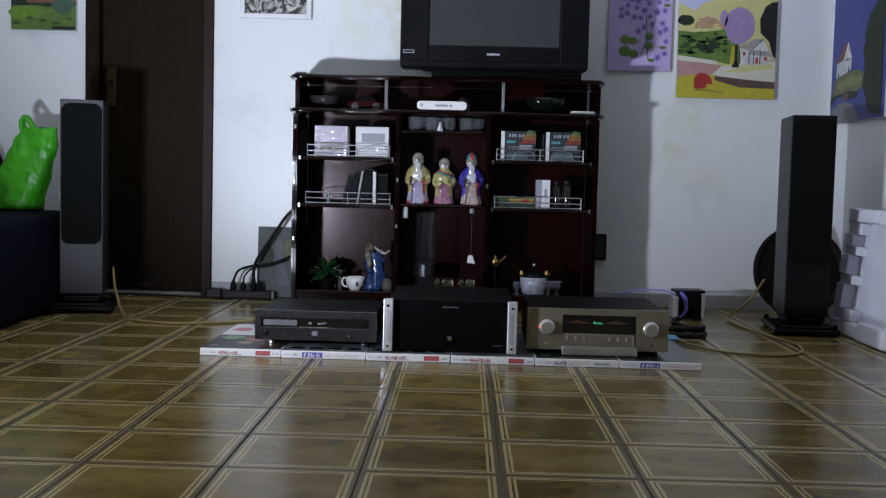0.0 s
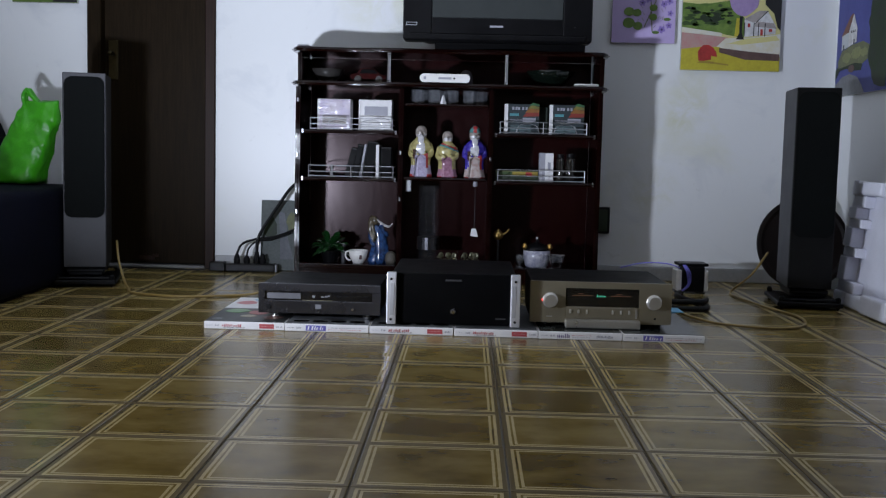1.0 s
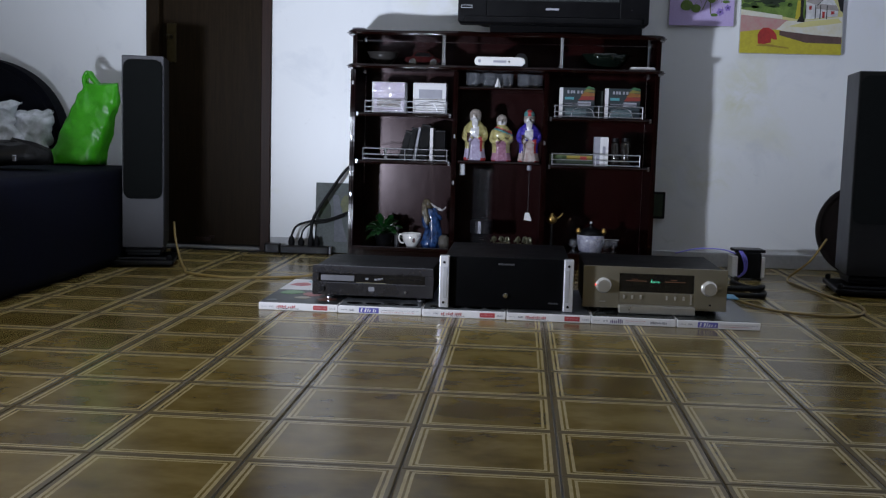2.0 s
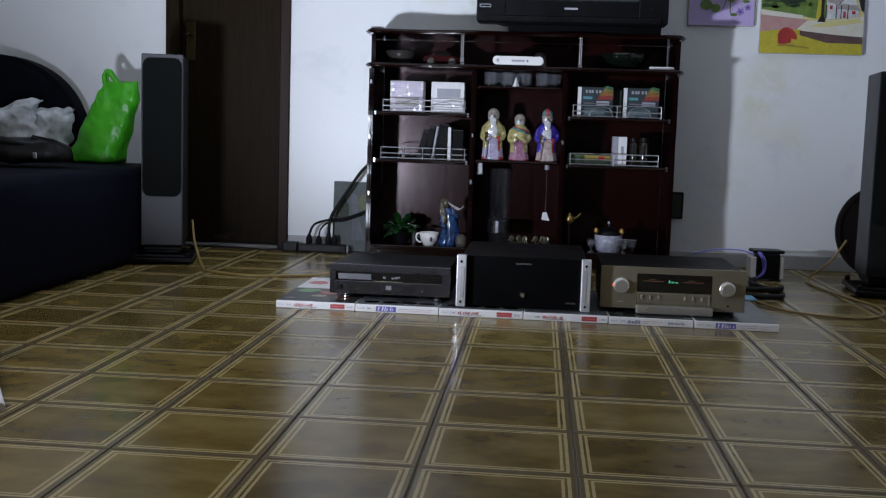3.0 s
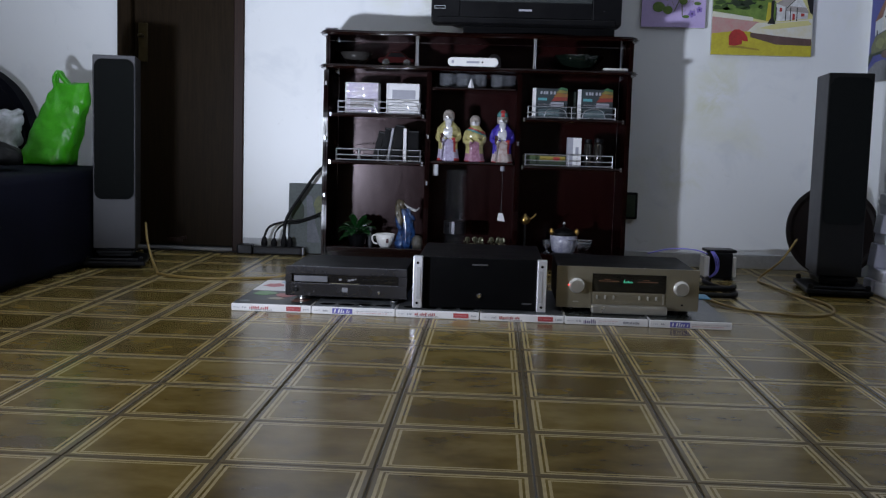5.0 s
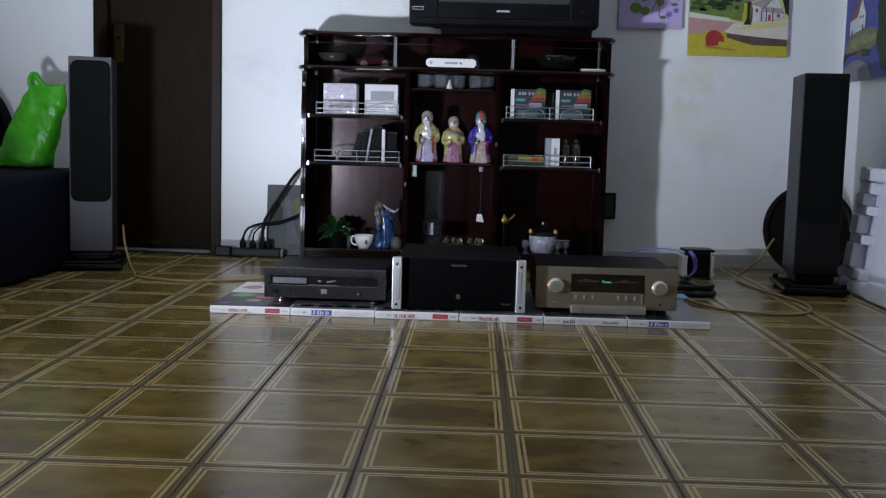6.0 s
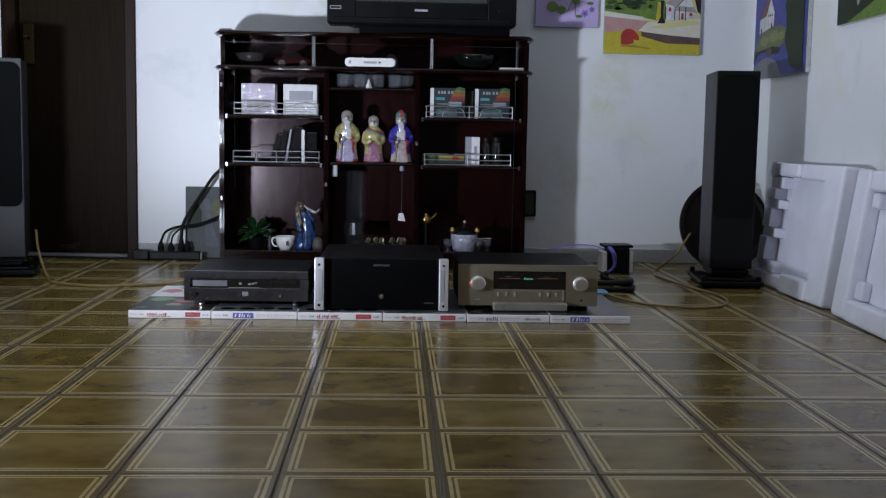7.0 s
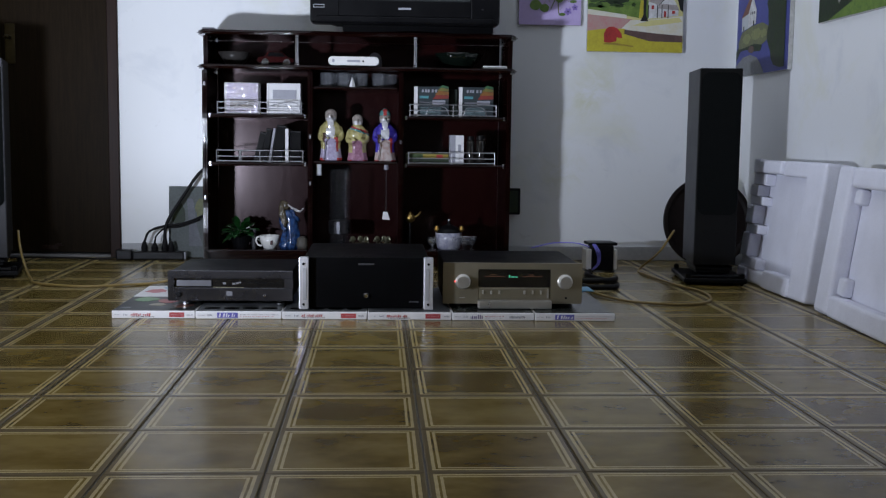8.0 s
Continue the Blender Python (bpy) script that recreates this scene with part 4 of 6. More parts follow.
cable("speaker_cable", "yellow speaker cable curving over the floor tiles", [(-1.590, 4.84, 0.190), (-1.555, 4.76, 0.11), (-1.505, 4.68, 0.03), (-1.462, 4.60, 0.007), (-1.40, 4.47, 0.0065), (-1.20, 4.385, 0.0065), (-1.05, 4.43, 0.0065), (-0.93, 4.49, 0.0065), (-0.80, 4.45, 0.033), (-0.70, 4.30, 0.036)], 0.0052, YCABLE)
cable("speaker_cable", "yellow speaker cable looping over the floor to the tower speaker", [(1.37, 4.88, 0.21), (1.32, 4.95, 0.10), (1.245, 5.02, 0.010), (1.235, 4.86, 0.0065), (1.275, 4.55, 0.0065), (1.335, 4.28, 0.0065), (1.29, 4.06, 0.0065), (1.17, 3.97, 0.0065), (1.03, 4.00, 0.0065), (0.93, 4.10, 0.0065), (0.84, 4.28, 0.020), (0.74, 4.36, 0.08)], 0.0052, YCABLE)
coil = thing("coiled_cable", "thick black power cord coiled on the floor behind the amplifier", "cable")
part("lead", tube([(0.66, 4.19, 0.08), (0.74, 4.32, 0.03), (0.84, 4.40, 0.0125), (0.97, 4.385, 0.0125), (1.01, 4.44, 0.0125), (1.015, 4.53, 0.0125), (0.98, 4.60, 0.0125), (0.86, 4.575, 0.014), (0.815, 4.49, 0.026), (0.90, 4.415, 0.036), (0.985, 4.43, 0.037), (1.015, 4.50, 0.036), (1.00, 4.61, 0.0125), (0.95, 4.78, 0.0125), (0.99, 4.93, 0.0125)], 0.0115, 10, 10), BCABLE, coil, smooth=True)
cable("door_cable", "thin black cable lying along the foot of the door", [(-1.93, 5.40, 0.005), (-1.70, 5.42, 0.005), (-1.50, 5.40, 0.005), (-1.38, 5.37, 0.005), (-1.27, 5.39, 0.012)], 0.0045, BCABLE)


def make_power_strip():
    p = thing("power_strip", "black power strip with plugs on the floor by the wall", "power strip", (-1.13, 5.40, 0), 3)
    part("body", box(-0.085, 0.165, -0.03, 0.03, 0.0005, 0.042, 0.006, 2), BLACKP, p)
    part("switch_box", box(-0.165, -0.086, -0.032, 0.032, 0.0005, 0.05, 0.006, 2), BLACKP, p)
    part("end_cap", box(0.1655, 0.175, -0.028, 0.028, 0.002, 0.040, 0.003), GREYP, p)
    for x, h in ((-0.03, 0.05), (0.02, 0.042), (0.07, 0.065), (0.10, 0.05)):
        part("plug", lathe([(0.015, 0.0), (0.017, 0.02), (0.010, h - 0.006), (0.005, h)], 12, at=(x, 0, 0.042)), BCABLE, p)
    part("lead", tube([(-0.03, 0, 0.09), (-0.005, 0.0, 0.14), (0.06, 0.01, 0.165), (0.16, 0.02, 0.18), (0.26, 0.04, 0.22), (0.34, 0.06, 0.27)], 0.006, 8), BCABLE, p, smooth=True)
    part("lead", tube([(0.02, 0, 0.082), (0.03, 0.0, 0.12), (0.07, 0.01, 0.155), (0.14, 0.015, 0.165), (0.24, 0.03, 0.20)], 0.0045, 8), BCABLE, p, smooth=True)
    part("lead", tube([(0.07, 0, 0.10), (0.075, 0.0, 0.16), (0.10, 0.0, 0.22), (0.17, 0.01, 0.33), (0.23, 0.02, 0.42), (0.275, 0.03, 0.458), (0.315, 0.05, 0.455)], 0.0085, 8), BCABLE, p, smooth=True)


make_power_strip()


def make_transformer():
    t = thing("transformer", "black transformer with white end plates and violet wires", "transformer", (1.055, 5.02, 0), 3)
    part("core", box(-0.045, 0.055, -0.045, 0.06, 0.008, 0.128, 0.006, 2), BLACKP, t)
    for x in (-0.062, 0.062):
        part("end_plate", box(x - 0.006 - 0.008 * (x < 0), x + 0.012, -0.04, 0.05, 0.012, 0.110, 0.004), PORC, t, "white end plate")
    part("lid", box(-0.066, 0.072, -0.048, 0.062, 0.128, 0.142, 0.005, 2), BLACKP, t)
    for x in (-0.05, 0.05):
        part("foot", box(x - 0.01, x + 0.01, -0.04, 0.05, 0.0, 0.008), BLACKP, t)
    for k in range(3):
        part("wire", tube([(-0.05 + 0.006 * k, -0.046, 0.135), (-0.035 + 0.008 * k, -0.068, 0.10), (-0.028 + 0.005 * k, -0.066, 0.05), (-0.05 + 0.004 * k, -0.06, 0.02), (-0.07, -0.05, 0.012)], 0.0028, 6), PURPLEW, t, smooth=True)
    part("wire", tube([(-0.06, -0.03, 0.12), (-0.12, 0.0, 0.135), (-0.22, 0.05, 0.13), (-0.32, 0.06, 0.105)], 0.003, 6), PURPLEW, t, smooth=True)


make_transformer()
bl = thing("leaflet", "small blue leaflet lying beside the amplifier", "leaflet", (0.80, 4.20, 0.0295))
part("sheet", box(-0.04, 0.05, -0.06, 0.06, 0.0, 0.003), mat("blue_leaflet", (0.05, 0.30, 0.50), 0.4), bl)

# ---- pictures ----


def paint(name, c, c2=None, scale=26.0):
    c2 = c2 or tuple(0.55 * v for v in c)
    return mat(name, c, 0.6, scale=scale, second=c2, vary=0.2, bump=0.3, bscale=90)


def canvas(name, label, at, w, h, rz, base, edge):
    c = thing(name, label, "painting", at, rz, group="paintings on the walls")
    part("canvas", box(0, w, -0.022, -0.001, 0, h, 0.002), edge, c)
    part("ground_colour", box(0.0015, w - 0.0015, -0.0228, -0.0222, 0.0015, h - 0.0015), base, c)
    return c


def patch(c, name, outline, k, m):
    outline = [(a, b * c.get("squeeze", 1.0)) for a, b in outline]
    part(name, prism(outline, -0.0228 - 0.0005 * k - 0.0005, -0.0228 - 0.0005 * (k - 1), "y"), m, c)


EDGE = paint("canvas_edge", (0.62, 0.62, 0.60))
P_YEL = paint("paint_yellow", (0.52, 0.46, 0.035), (0.40, 0.33, 0.03))
P_HILL = paint("paint_pale_yellow", (0.62, 0.58, 0.24), (0.55, 0.50, 0.22))
P_SKY = paint("paint_lilac_sky", (0.42, 0.46, 0.72), (0.62, 0.60, 0.72), 5)
P_GRN = paint("paint_green", (0.16, 0.25, 0.045), (0.07, 0.13, 0.02))
P_DGRN = paint("paint_dark_green", (0.020, 0.040, 0.012), (0.006, 0.012, 0.005))
P_LIL = paint("paint_lilac_tree", (0.36, 0.27, 0.46), (0.28, 0.19, 0.38), 30)
P_BLK = paint("paint_black", (0.010, 0.010, 0.010))
P_WHT = paint("paint_white", (0.72, 0.72, 0.72))
P_ROOF = paint("paint_grey_roof", (0.42, 0.38, 0.36))
P_RED = paint("paint_red", (0.46, 0.035, 0.03))
P_PINK = paint("paint_pink_field", (0.46, 0.20, 0.20), (0.42, 0.30, 0.26))
P_PALE = paint("paint_pale_field", (0.60, 0.55, 0.38), (0.62, 0.62, 0.60))
P_BRN = paint("paint_brown_path", (0.13, 0.075, 0.065))
P_NAVY = paint("paint_deep_blue", (0.040, 0.046, 0.20), (0.070, 0.080, 0.29), 5)
P_GRN2 = paint("paint_mid_green", (0.11, 0.19, 0.03), (0.06, 0.12, 0.02))
P_DGRN2 = paint("paint_moss_green", (0.045, 0.085, 0.015), (0.02, 0.045, 0.01))
P_OCH = paint("paint_ochre", (0.34, 0.26, 0.03), (0.26, 0.18, 0.03))
P_OLV = paint("paint_olive", (0.17, 0.18, 0.08), (0.09, 0.10, 0.05))
P_SHORE = paint("paint_grey_shore", (0.20, 0.20, 0.22), (0.12, 0.13, 0.13))
P_OLV2 = paint("paint_light_olive", (0.24, 0.25, 0.10), (0.15, 0.17, 0.07))
P_ROOF2 = paint("paint_cool_grey", (0.50, 0.53, 0.55), (0.42, 0.46, 0.46))
P_BROOF = paint("paint_rust_roof", (0.22, 0.09, 0.05), (0.14, 0.06, 0.04))
P_ORG = paint("paint_orange_field", (0.55, 0.36, 0.20))
P_VIO = paint("paint_violet_ground", (0.50, 0.40, 0.66), (0.42, 0.33, 0.58), 4)
P_FDK = paint("paint_dark_violet", (0.07, 0.045, 0.17))
P_FLW = paint("paint_violet_flower", (0.20, 0.13, 0.42), (0.27, 0.19, 0.50), 40)

c = canvas("landscape_painting", "bright landscape painting with a white house and lilac tree", (1.053, WY, 1.068), 0.492, 0.62, 0, P_HILL, EDGE)
c["squeeze"] = 0.87
W = 0.492
patch(c, "sky", [(0, 0.545), (0.08, 0.50), (0.12, 0.545), (0.25, 0.585), (0.40, 0.60), (W, 0.605), (W, 0.711), (0, 0.711)], 1, P_SKY)
patch(c, "orange_field", [(0.08, 0.40), (0.30, 0.40), (0.28, 0.44), (0.20, 0.45), (0.14, 0.47), (0.09, 0.44)], 1, P_ORG)
patch(c, "green_field", [(0, 0.245), (0.31, 0.19), (0.31, 0.30), (0.28, 0.34), (0.24, 0.40), (0.10, 0.375), (0, 0.385)], 2, P_GRN)
patch(c, "bush", blob(0.035, 0.445, 0.042, 0.03, seed=2), 3, P_DGRN)
patch(c, "bush", blob(0.15, 0.30, 0.06, 0.035, seed=5), 3, P_DGRN)
rnd = random.Random(21)
for k in range(34):
    u, v = rnd.uniform(0.015, 0.265), rnd.uniform(0.255, 0.375)
    patch(c, "brush_mark", blob(u, v, rnd.uniform(0.010, 0.028), rnd.uniform(0.005, 0.012), 12, 0.25, k), 4, (P_DGRN2, P_GRN2, P_DGRN)[k % 3])
for k in range(10):
    u, v = rnd.uniform(0.09, 0.27), rnd.uniform(0.405, 0.46)
    patch(c, "brush_mark", blob(u, v, rnd.uniform(0.010, 0.024), rnd.uniform(0.004, 0.009), 12, 0.25, k), 2, P_PINK if k % 2 else P_HILL)
patch(c, "yellow_glow", [(0.262, 0.195), (0.285, 0.20), (0.284, 0.30), (0.270, 0.30)], 5, P_YEL)
patch(c, "pale_strip", [(0.0, 0.215), (0.20, 0.195), (0.20, 0.215), (0.0, 0.245)], 3, P_PALE)
patch(c, "pink_field", [(0, 0.12), (0.20, 0.13), (0.23, 0.19), (0, 0.215)], 3, P_PINK)
patch(c, "pale_field", [(0.16, 0.12), (W, 0.10), (W, 0.215), (0.32, 0.19), (0.22, 0.185)], 4, P_PALE)
patch(c, "yellow_field", [(0, 0.002), (W, 0.002), (W, 0.085), (0.30, 0.075), (0.19, 0.135), (0.10, 0.135), (0, 0.120)], 5, P_YEL)
patch(c, "path", [(0.19, 0.105), (0.32, 0.065), (W - 0.002, 0.062), (W - 0.002, 0.100), (0.34, 0.112), (0.19, 0.13)], 6, P_BRN)
patch(c, "red_hut", [(0.088, 0.055), (0.085, 0.105), (0.095, 0.130), (0.112, 0.145), (0.135, 0.146), (0.158, 0.132), (0.176, 0.106), (0.180, 0.080), (0.163, 0.080), (0.152, 0.086), (0.150, 0.062), (0.120, 0.054)], 7, P_RED)
patch(c, "hut_shadow", [(0.080, 0.044), (0.145, 0.040), (0.240, 0.030), (0.235, 0.038), (0.150, 0.052), (0.100, 0.054)], 6, P_OCH)
patch(c, "pale_brush", [(0.23, 0.155), (0.32, 0.185), (0.47, 0.205), (0.488, 0.18), (0.40, 0.165), (0.30, 0.15)], 5, P_HILL)
patch(c, "lilac_tree", blob(0.305, 0.42, 0.075, 0.105, rough=0.04, seed=3), 5, P_LIL)
patch(c, "lilac_tree", blob(0.225, 0.46, 0.018, 0.045, rough=0.1, seed=6), 5, P_LIL)
patch(c, "trunk", [(0.27, 0.18), (0.31, 0.18), (0.298, 0.22), (0.30, 0.31), (0.285, 0.31), (0.287, 0.22)], 6, P_BLK)
patch(c, "black_tree", [(W - 0.002, 0.235), (0.475, 0.25), (0.455, 0.33), (0.41, 0.38), (0.405, 0.46), (0.43, 0.53), (0.46, 0.555), (W - 0.002, 0.56)], 6, P_BLK)
patch(c, "house_wall", [(0.31, 0.195), (0.465, 0.215), (0.465, 0.26), (0.425, 0.34), (0.36, 0.30), (0.31, 0.30)], 7, P_WHT)
patch(c, "house_roof", [(0.308, 0.295), (0.36, 0.275), (0.425, 0.345), (0.38, 0.345)], 8, P_ROOF)
patch(c, "porch_roof", [(0.358, 0.255), (0.470, 0.245), (0.455, 0.275), (0.368, 0.285)], 8, P_ROOF)
for u in (0.308, 0.355, 0.378, 0.41):
    patch(c, "dark_line", [(u, 0.20), (u + 0.004, 0.20), (u + 0.004, 0.275), (u, 0.275)], 9, P_BLK)
patch(c, "dark_line", [(0.36, 0.272), (0.364, 0.272), (0.427, 0.344), (0.422, 0.346)], 9, P_BLK)
patch(c, "window", [(0.326, 0.25), (0.338, 0.25), (0.338, 0.272), (0.326, 0.272)], 9, P_RED)
patch(c, "window", [(0.432, 0.225), (0.448, 0.227), (0.448, 0.243), (0.432, 0.243)], 9, P_RED)
patch(c, "doorway", [(0.390, 0.205), (0.402, 0.205), (0.402, 0.24), (0.390, 0.24)], 9, P_RED)

c = canvas("flower_painting", "lilac painting of violet flowers and green leaves", (0.702, WY, 1.196), 0.318, 0.52, 0, P_VIO, EDGE)
rnd = random.Random(12)
spots = []
for k in range(900):
    u, v = rnd.uniform(0.06, 0.295), rnd.uniform(0.19, 0.50)
    if len(spots) > 44 or any((u - p) ** 2 + (v - q) ** 2 < 0.030 ** 2 for p, q in spots) or (v < 0.26 and u < 0.15):
        continue
    spots.append((u, v))
spots += [(0.25, 0.07), (0.285, 0.09), (0.29, 0.15)]
for k, (u, v) in enumerate(spots):
    r0 = rnd.uniform(0.0145, 0.021)
    out = []
    for i in range(20):
        a = 2 * math.pi * i / 20
        r = r0 * (0.55 + 0.45 * abs(math.cos(2.5 * a + k)))
        out.append((u + r * math.cos(a), v + r * math.sin(a)))
    patch(c, "painted_flower", out, 2, P_FLW)
    patch(c, "flower_heart", blob(u, v, r0 * 0.28, r0 * 0.28, 8, 0.1, k), 3, P_FDK)
for k, (u, v, r) in enumerate(((0.085, 0.10, 0.030), (0.13, 0.085, 0.024), (0.085, 0.155, 0.026), (0.125, 0.15, 0.022), (0.205, 0.13, 0.020), (0.205, 0.175, 0.02))):
    patch(c, "painted_leaf", blob(u, v, r, r * 0.85, 14, 0.06, k), 4 + k, P_GRN)
patch(c, "stem", [(0.20, 0.06), (0.205, 0.06), (0.19, 0.28), (0.185, 0.28)], 1, P_OLV)
patch(c, "stem", [(0.16, 0.08), (0.165, 0.08), (0.24, 0.26), (0.235, 0.26)], 1, P_OLV)

for k in range(26):
    u, v = rnd.uniform(0.10, 0.29), rnd.uniform(0.06, 0.30)
    a = rnd.uniform(0.4, 2.6)
    du, dv = 0.020 * math.cos(a), 0.020 * math.sin(a)
    patch(c, "twig", [(u, v), (u + 0.0022, v), (u + du + 0.0015, v + dv), (u + du, v + dv)], 1, P_OLV)
for k, (u, v) in enumerate(((0.275, 0.12), (0.22, 0.055), (0.29, 0.33))):
    patch(c, "painted_leaf", blob(u, v, 0.018, 0.008, 12, 0.05, k), 3, P_GRN2)

c = canvas("tower_painting", "night-blue painting of a white tower house and dark trees", (XR, 5.412, 0.945), 0.695, 0.80, -90, P_NAVY, EDGE)
c["squeeze"] = 0.80
W = 0.695
patch(c, "grey_shore", [(0.002, 0.002), (0.40, 0.002), (0.36, 0.05), (0.30, 0.10), (0.20, 0.125), (0.10, 0.115), (0.002, 0.07)], 1, P_SHORE)
patch(c, "dark_bank", [(0.002, 0.10), (0.06, 0.155), (0.15, 0.16), (0.24, 0.14), (0.34, 0.135), (0.36, 0.16), (0.34, 0.20), (0.20, 0.20), (0.06, 0.20), (0.002, 0.16)], 2, P_DGRN)
patch(c, "mound", [(0.04, 0.17), (0.13, 0.175), (0.26, 0.185), (0.36, 0.17), (0.45, 0.20), (0.44, 0.27), (0.36, 0.30), (0.22, 0.295), (0.08, 0.27), (0.03, 0.21)], 3, P_OLV)
for k, (u, v, r) in enumerate(((0.15, 0.225, 0.055), (0.28, 0.24, 0.065), (0.38, 0.235, 0.045), (0.22, 0.155, 0.040))):
    patch(c, "brush_mark", blob(u, v, r, r * 0.55, 18, 0.14, k), 4, P_OLV2 if k < 3 else P_BRN)
rnd = random.Random(4)
edge = [(0.655, 0.02), (0.60, 0.02)]
for k in range(16):
    v = 0.04 + 0.60 * k / 15
    edge.append((0.585 - 0.16 * math.sin(math.pi * min(1, k / 17 + 0.06)) ** 0.7 + rnd.uniform(-0.022, 0.022), v))
patch(c, "tree", edge + [(0.60, 0.67), (0.655, 0.69)], 5, P_DGRN)
patch(c, "tower_wall", [(0.075, 0.275), (0.175, 0.290), (0.270, 0.305), (0.275, 0.385), (0.222, 0.475), (0.165, 0.375), (0.075, 0.360)], 5, P_WHT)
patch(c, "shaded_wall", [(0.077, 0.277), (0.168, 0.290), (0.165, 0.372), (0.077, 0.358)], 6, P_ROOF2)
patch(c, "tower_roof", [(0.068, 0.358), (0.165, 0.375), (0.222, 0.480), (0.185, 0.470)], 7, P_BROOF)
for u in (0.195, 0.218, 0.242):
    patch(c, "window", [(u, 0.365), (u + 0.010, 0.366), (u + 0.010, 0.380), (u, 0.379)], 7, P_BLK)
for u, v in ((0.100, 0.277), (0.235, 0.297)):
    patch(c, "window", [(u, v), (u + 0.012, v), (u + 0.012, v + 0.028), (u, v + 0.028)], 7, P_BLK)

c = canvas("forest_painting", "dark green forest painting on the side wall", (XR, 4.40, 1.112), 0.70, 0.50, -90, P_DGRN, EDGE)
patch(c, "grass", [(0.10, 0.002), (0.698, 0.002), (0.698, 0.10), (0.45, 0.09), (0.30, 0.05)], 1, P_GRN)
for k in range(6):
    patch(c, "tree", blob(0.08 + 0.11 * k, 0.22 + 0.03 * (k % 3), 0.07, 0.11, 16, 0.2, k), 2 + k % 3, P_OLV if k % 2 else P_DGRN)
patch(c, "light_patch", blob(0.20, 0.12, 0.03, 0.05, 12, 0.3, 9), 6, P_ROOF)

c = canvas("meadow_picture", "small green meadow picture with a dark label", (-2.33, WY, 1.335), 0.335, 0.42, 0, P_GRN, EDGE)
patch(c, "lower_grass", [(0.002, 0.002), (0.333, 0.002), (0.333, 0.10), (0.18, 0.085), (0.002, 0.06)], 1, P_GRN2)
patch(c, "light_bush", blob(0.075, 0.085, 0.085, 0.034, 22, 0.1, 3), 2, paint("paint_fresh_green", (0.17, 0.32, 0.03)))
patch(c, "dark_hedge", [(0.002, 0.12), (0.12, 0.125), (0.20, 0.115), (0.333, 0.13), (0.333, 0.17), (0.002, 0.17)], 2, P_DGRN)
patch(c, "red_bank", [(0.09, 0.135), (0.333, 0.14), (0.333, 0.42), (0.002, 0.42), (0.002, 0.17), (0.06, 0.165)], 3, P_BROOF)
patch(c, "tree", blob(0.265, 0.125, 0.055, 0.040, 20, 0.14, 5), 4, paint("paint_teal_tree", (0.06, 0.13, 0.08), (0.03, 0.07, 0.04)))
patch(c, "tree", blob(0.055, 0.20, 0.035, 0.055, 18, 0.14, 6), 4, P_DGRN)
for k in range(9):
    patch(c, "brush_mark", blob(0.03 + 0.034 * k, 0.035 + 0.012 * (k % 3), 0.020, 0.007, 12, 0.2, k), 3, P_GRN if k % 2 else P_DGRN2)
patch(c, "dark_label", [(0.21, 0.004), (0.331, 0.004), (0.331, 0.020), (0.21, 0.020)], 3, P_BLK)

f = thing("framed_photo", "grey photograph of gnarled roots in a white frame", "picture", (-1.160, WY, 1.418))
fw, fh = 0.362, 0.46
for x0, x1, z0, z1 in ((0, 0.024, 0, fh), (fw - 0.024, fw, 0, fh), (0.024, fw - 0.024, 0, 0.024), (0.024, fw - 0.024, fh - 0.024, fh)):
    part("frame_bar", box(x0, x1, -0.03, -0.001, z0, z1, 0.002), WHITEC, f, "white wooden frame")
ROOTS = bpy.data.materials.new("root_photograph")
ROOTS.use_nodes = True
nt = ROOTS.node_tree
nz = node(nt, "ShaderNodeTexNoise", Scale=9.0, Detail=3.0, Distortion=4.5)
co = nt.nodes.new("ShaderNodeTexCoord")
nt.links.new(co.outputs["Object"], nz.inputs["Vector"])
rp = nt.nodes.new("ShaderNodeValToRGB")
rp.color_ramp.elements[0].position, rp.color_ramp.elements[0].color = 0.42, (0.02, 0.016, 0.014, 1)
rp.color_ramp.elements[1].position, rp.color_ramp.elements[1].color = 0.62, (0.50, 0.49, 0.46, 1)
nt.links.new(nz.outputs[0], rp.inputs[0])
nt.links.new(rp.outputs[0], nt.nodes["Principled BSDF"].inputs["Base Color"])
part("photo", box(0.024, fw - 0.024, -0.012, -0.006, 0.024, fh - 0.024), ROOTS, f, "grey print of roots")

c = thing("leaning_picture", "grey-green picture standing on the floor against the wall", "picture", (-1.052, 5.482, 0.0), 0, rx=-4)
part("panel", box(0, 0.42, -0.025, -0.006, 0.002, 0.362, 0.002), paint("paint_grey_green", (0.12, 0.14, 0.14), (0.05, 0.06, 0.055), 5), c)
patch(c, "pale_stream", [(0.10, 0.06), (0.17, 0.06), (0.14, 0.16), (0.12, 0.30), (0.09, 0.30), (0.10, 0.16)], 6, paint("paint_pale_blue", (0.16, 0.17, 0.20)))
patch(c, "tree", blob(0.05, 0.22, 0.035, 0.06, 14, 0.2, 4), 7, P_DGRN)
patch(c, "tree", blob(0.16, 0.25, 0.03, 0.05, 14, 0.2, 5), 7, P_OLV)
c = thing("little_picture", "small dark framed picture standing behind the cabinet", "picture", (0.64, 5.485, 0.235))
part("frame", box(0, 0.088, -0.02, -0.0005, 0, 0.135, 0.004), BLACKP, c)
part("photo", box(0.012, 0.076, -0.022, -0.020, 0.012, 0.123), P_DGRN, c, "dark green print")

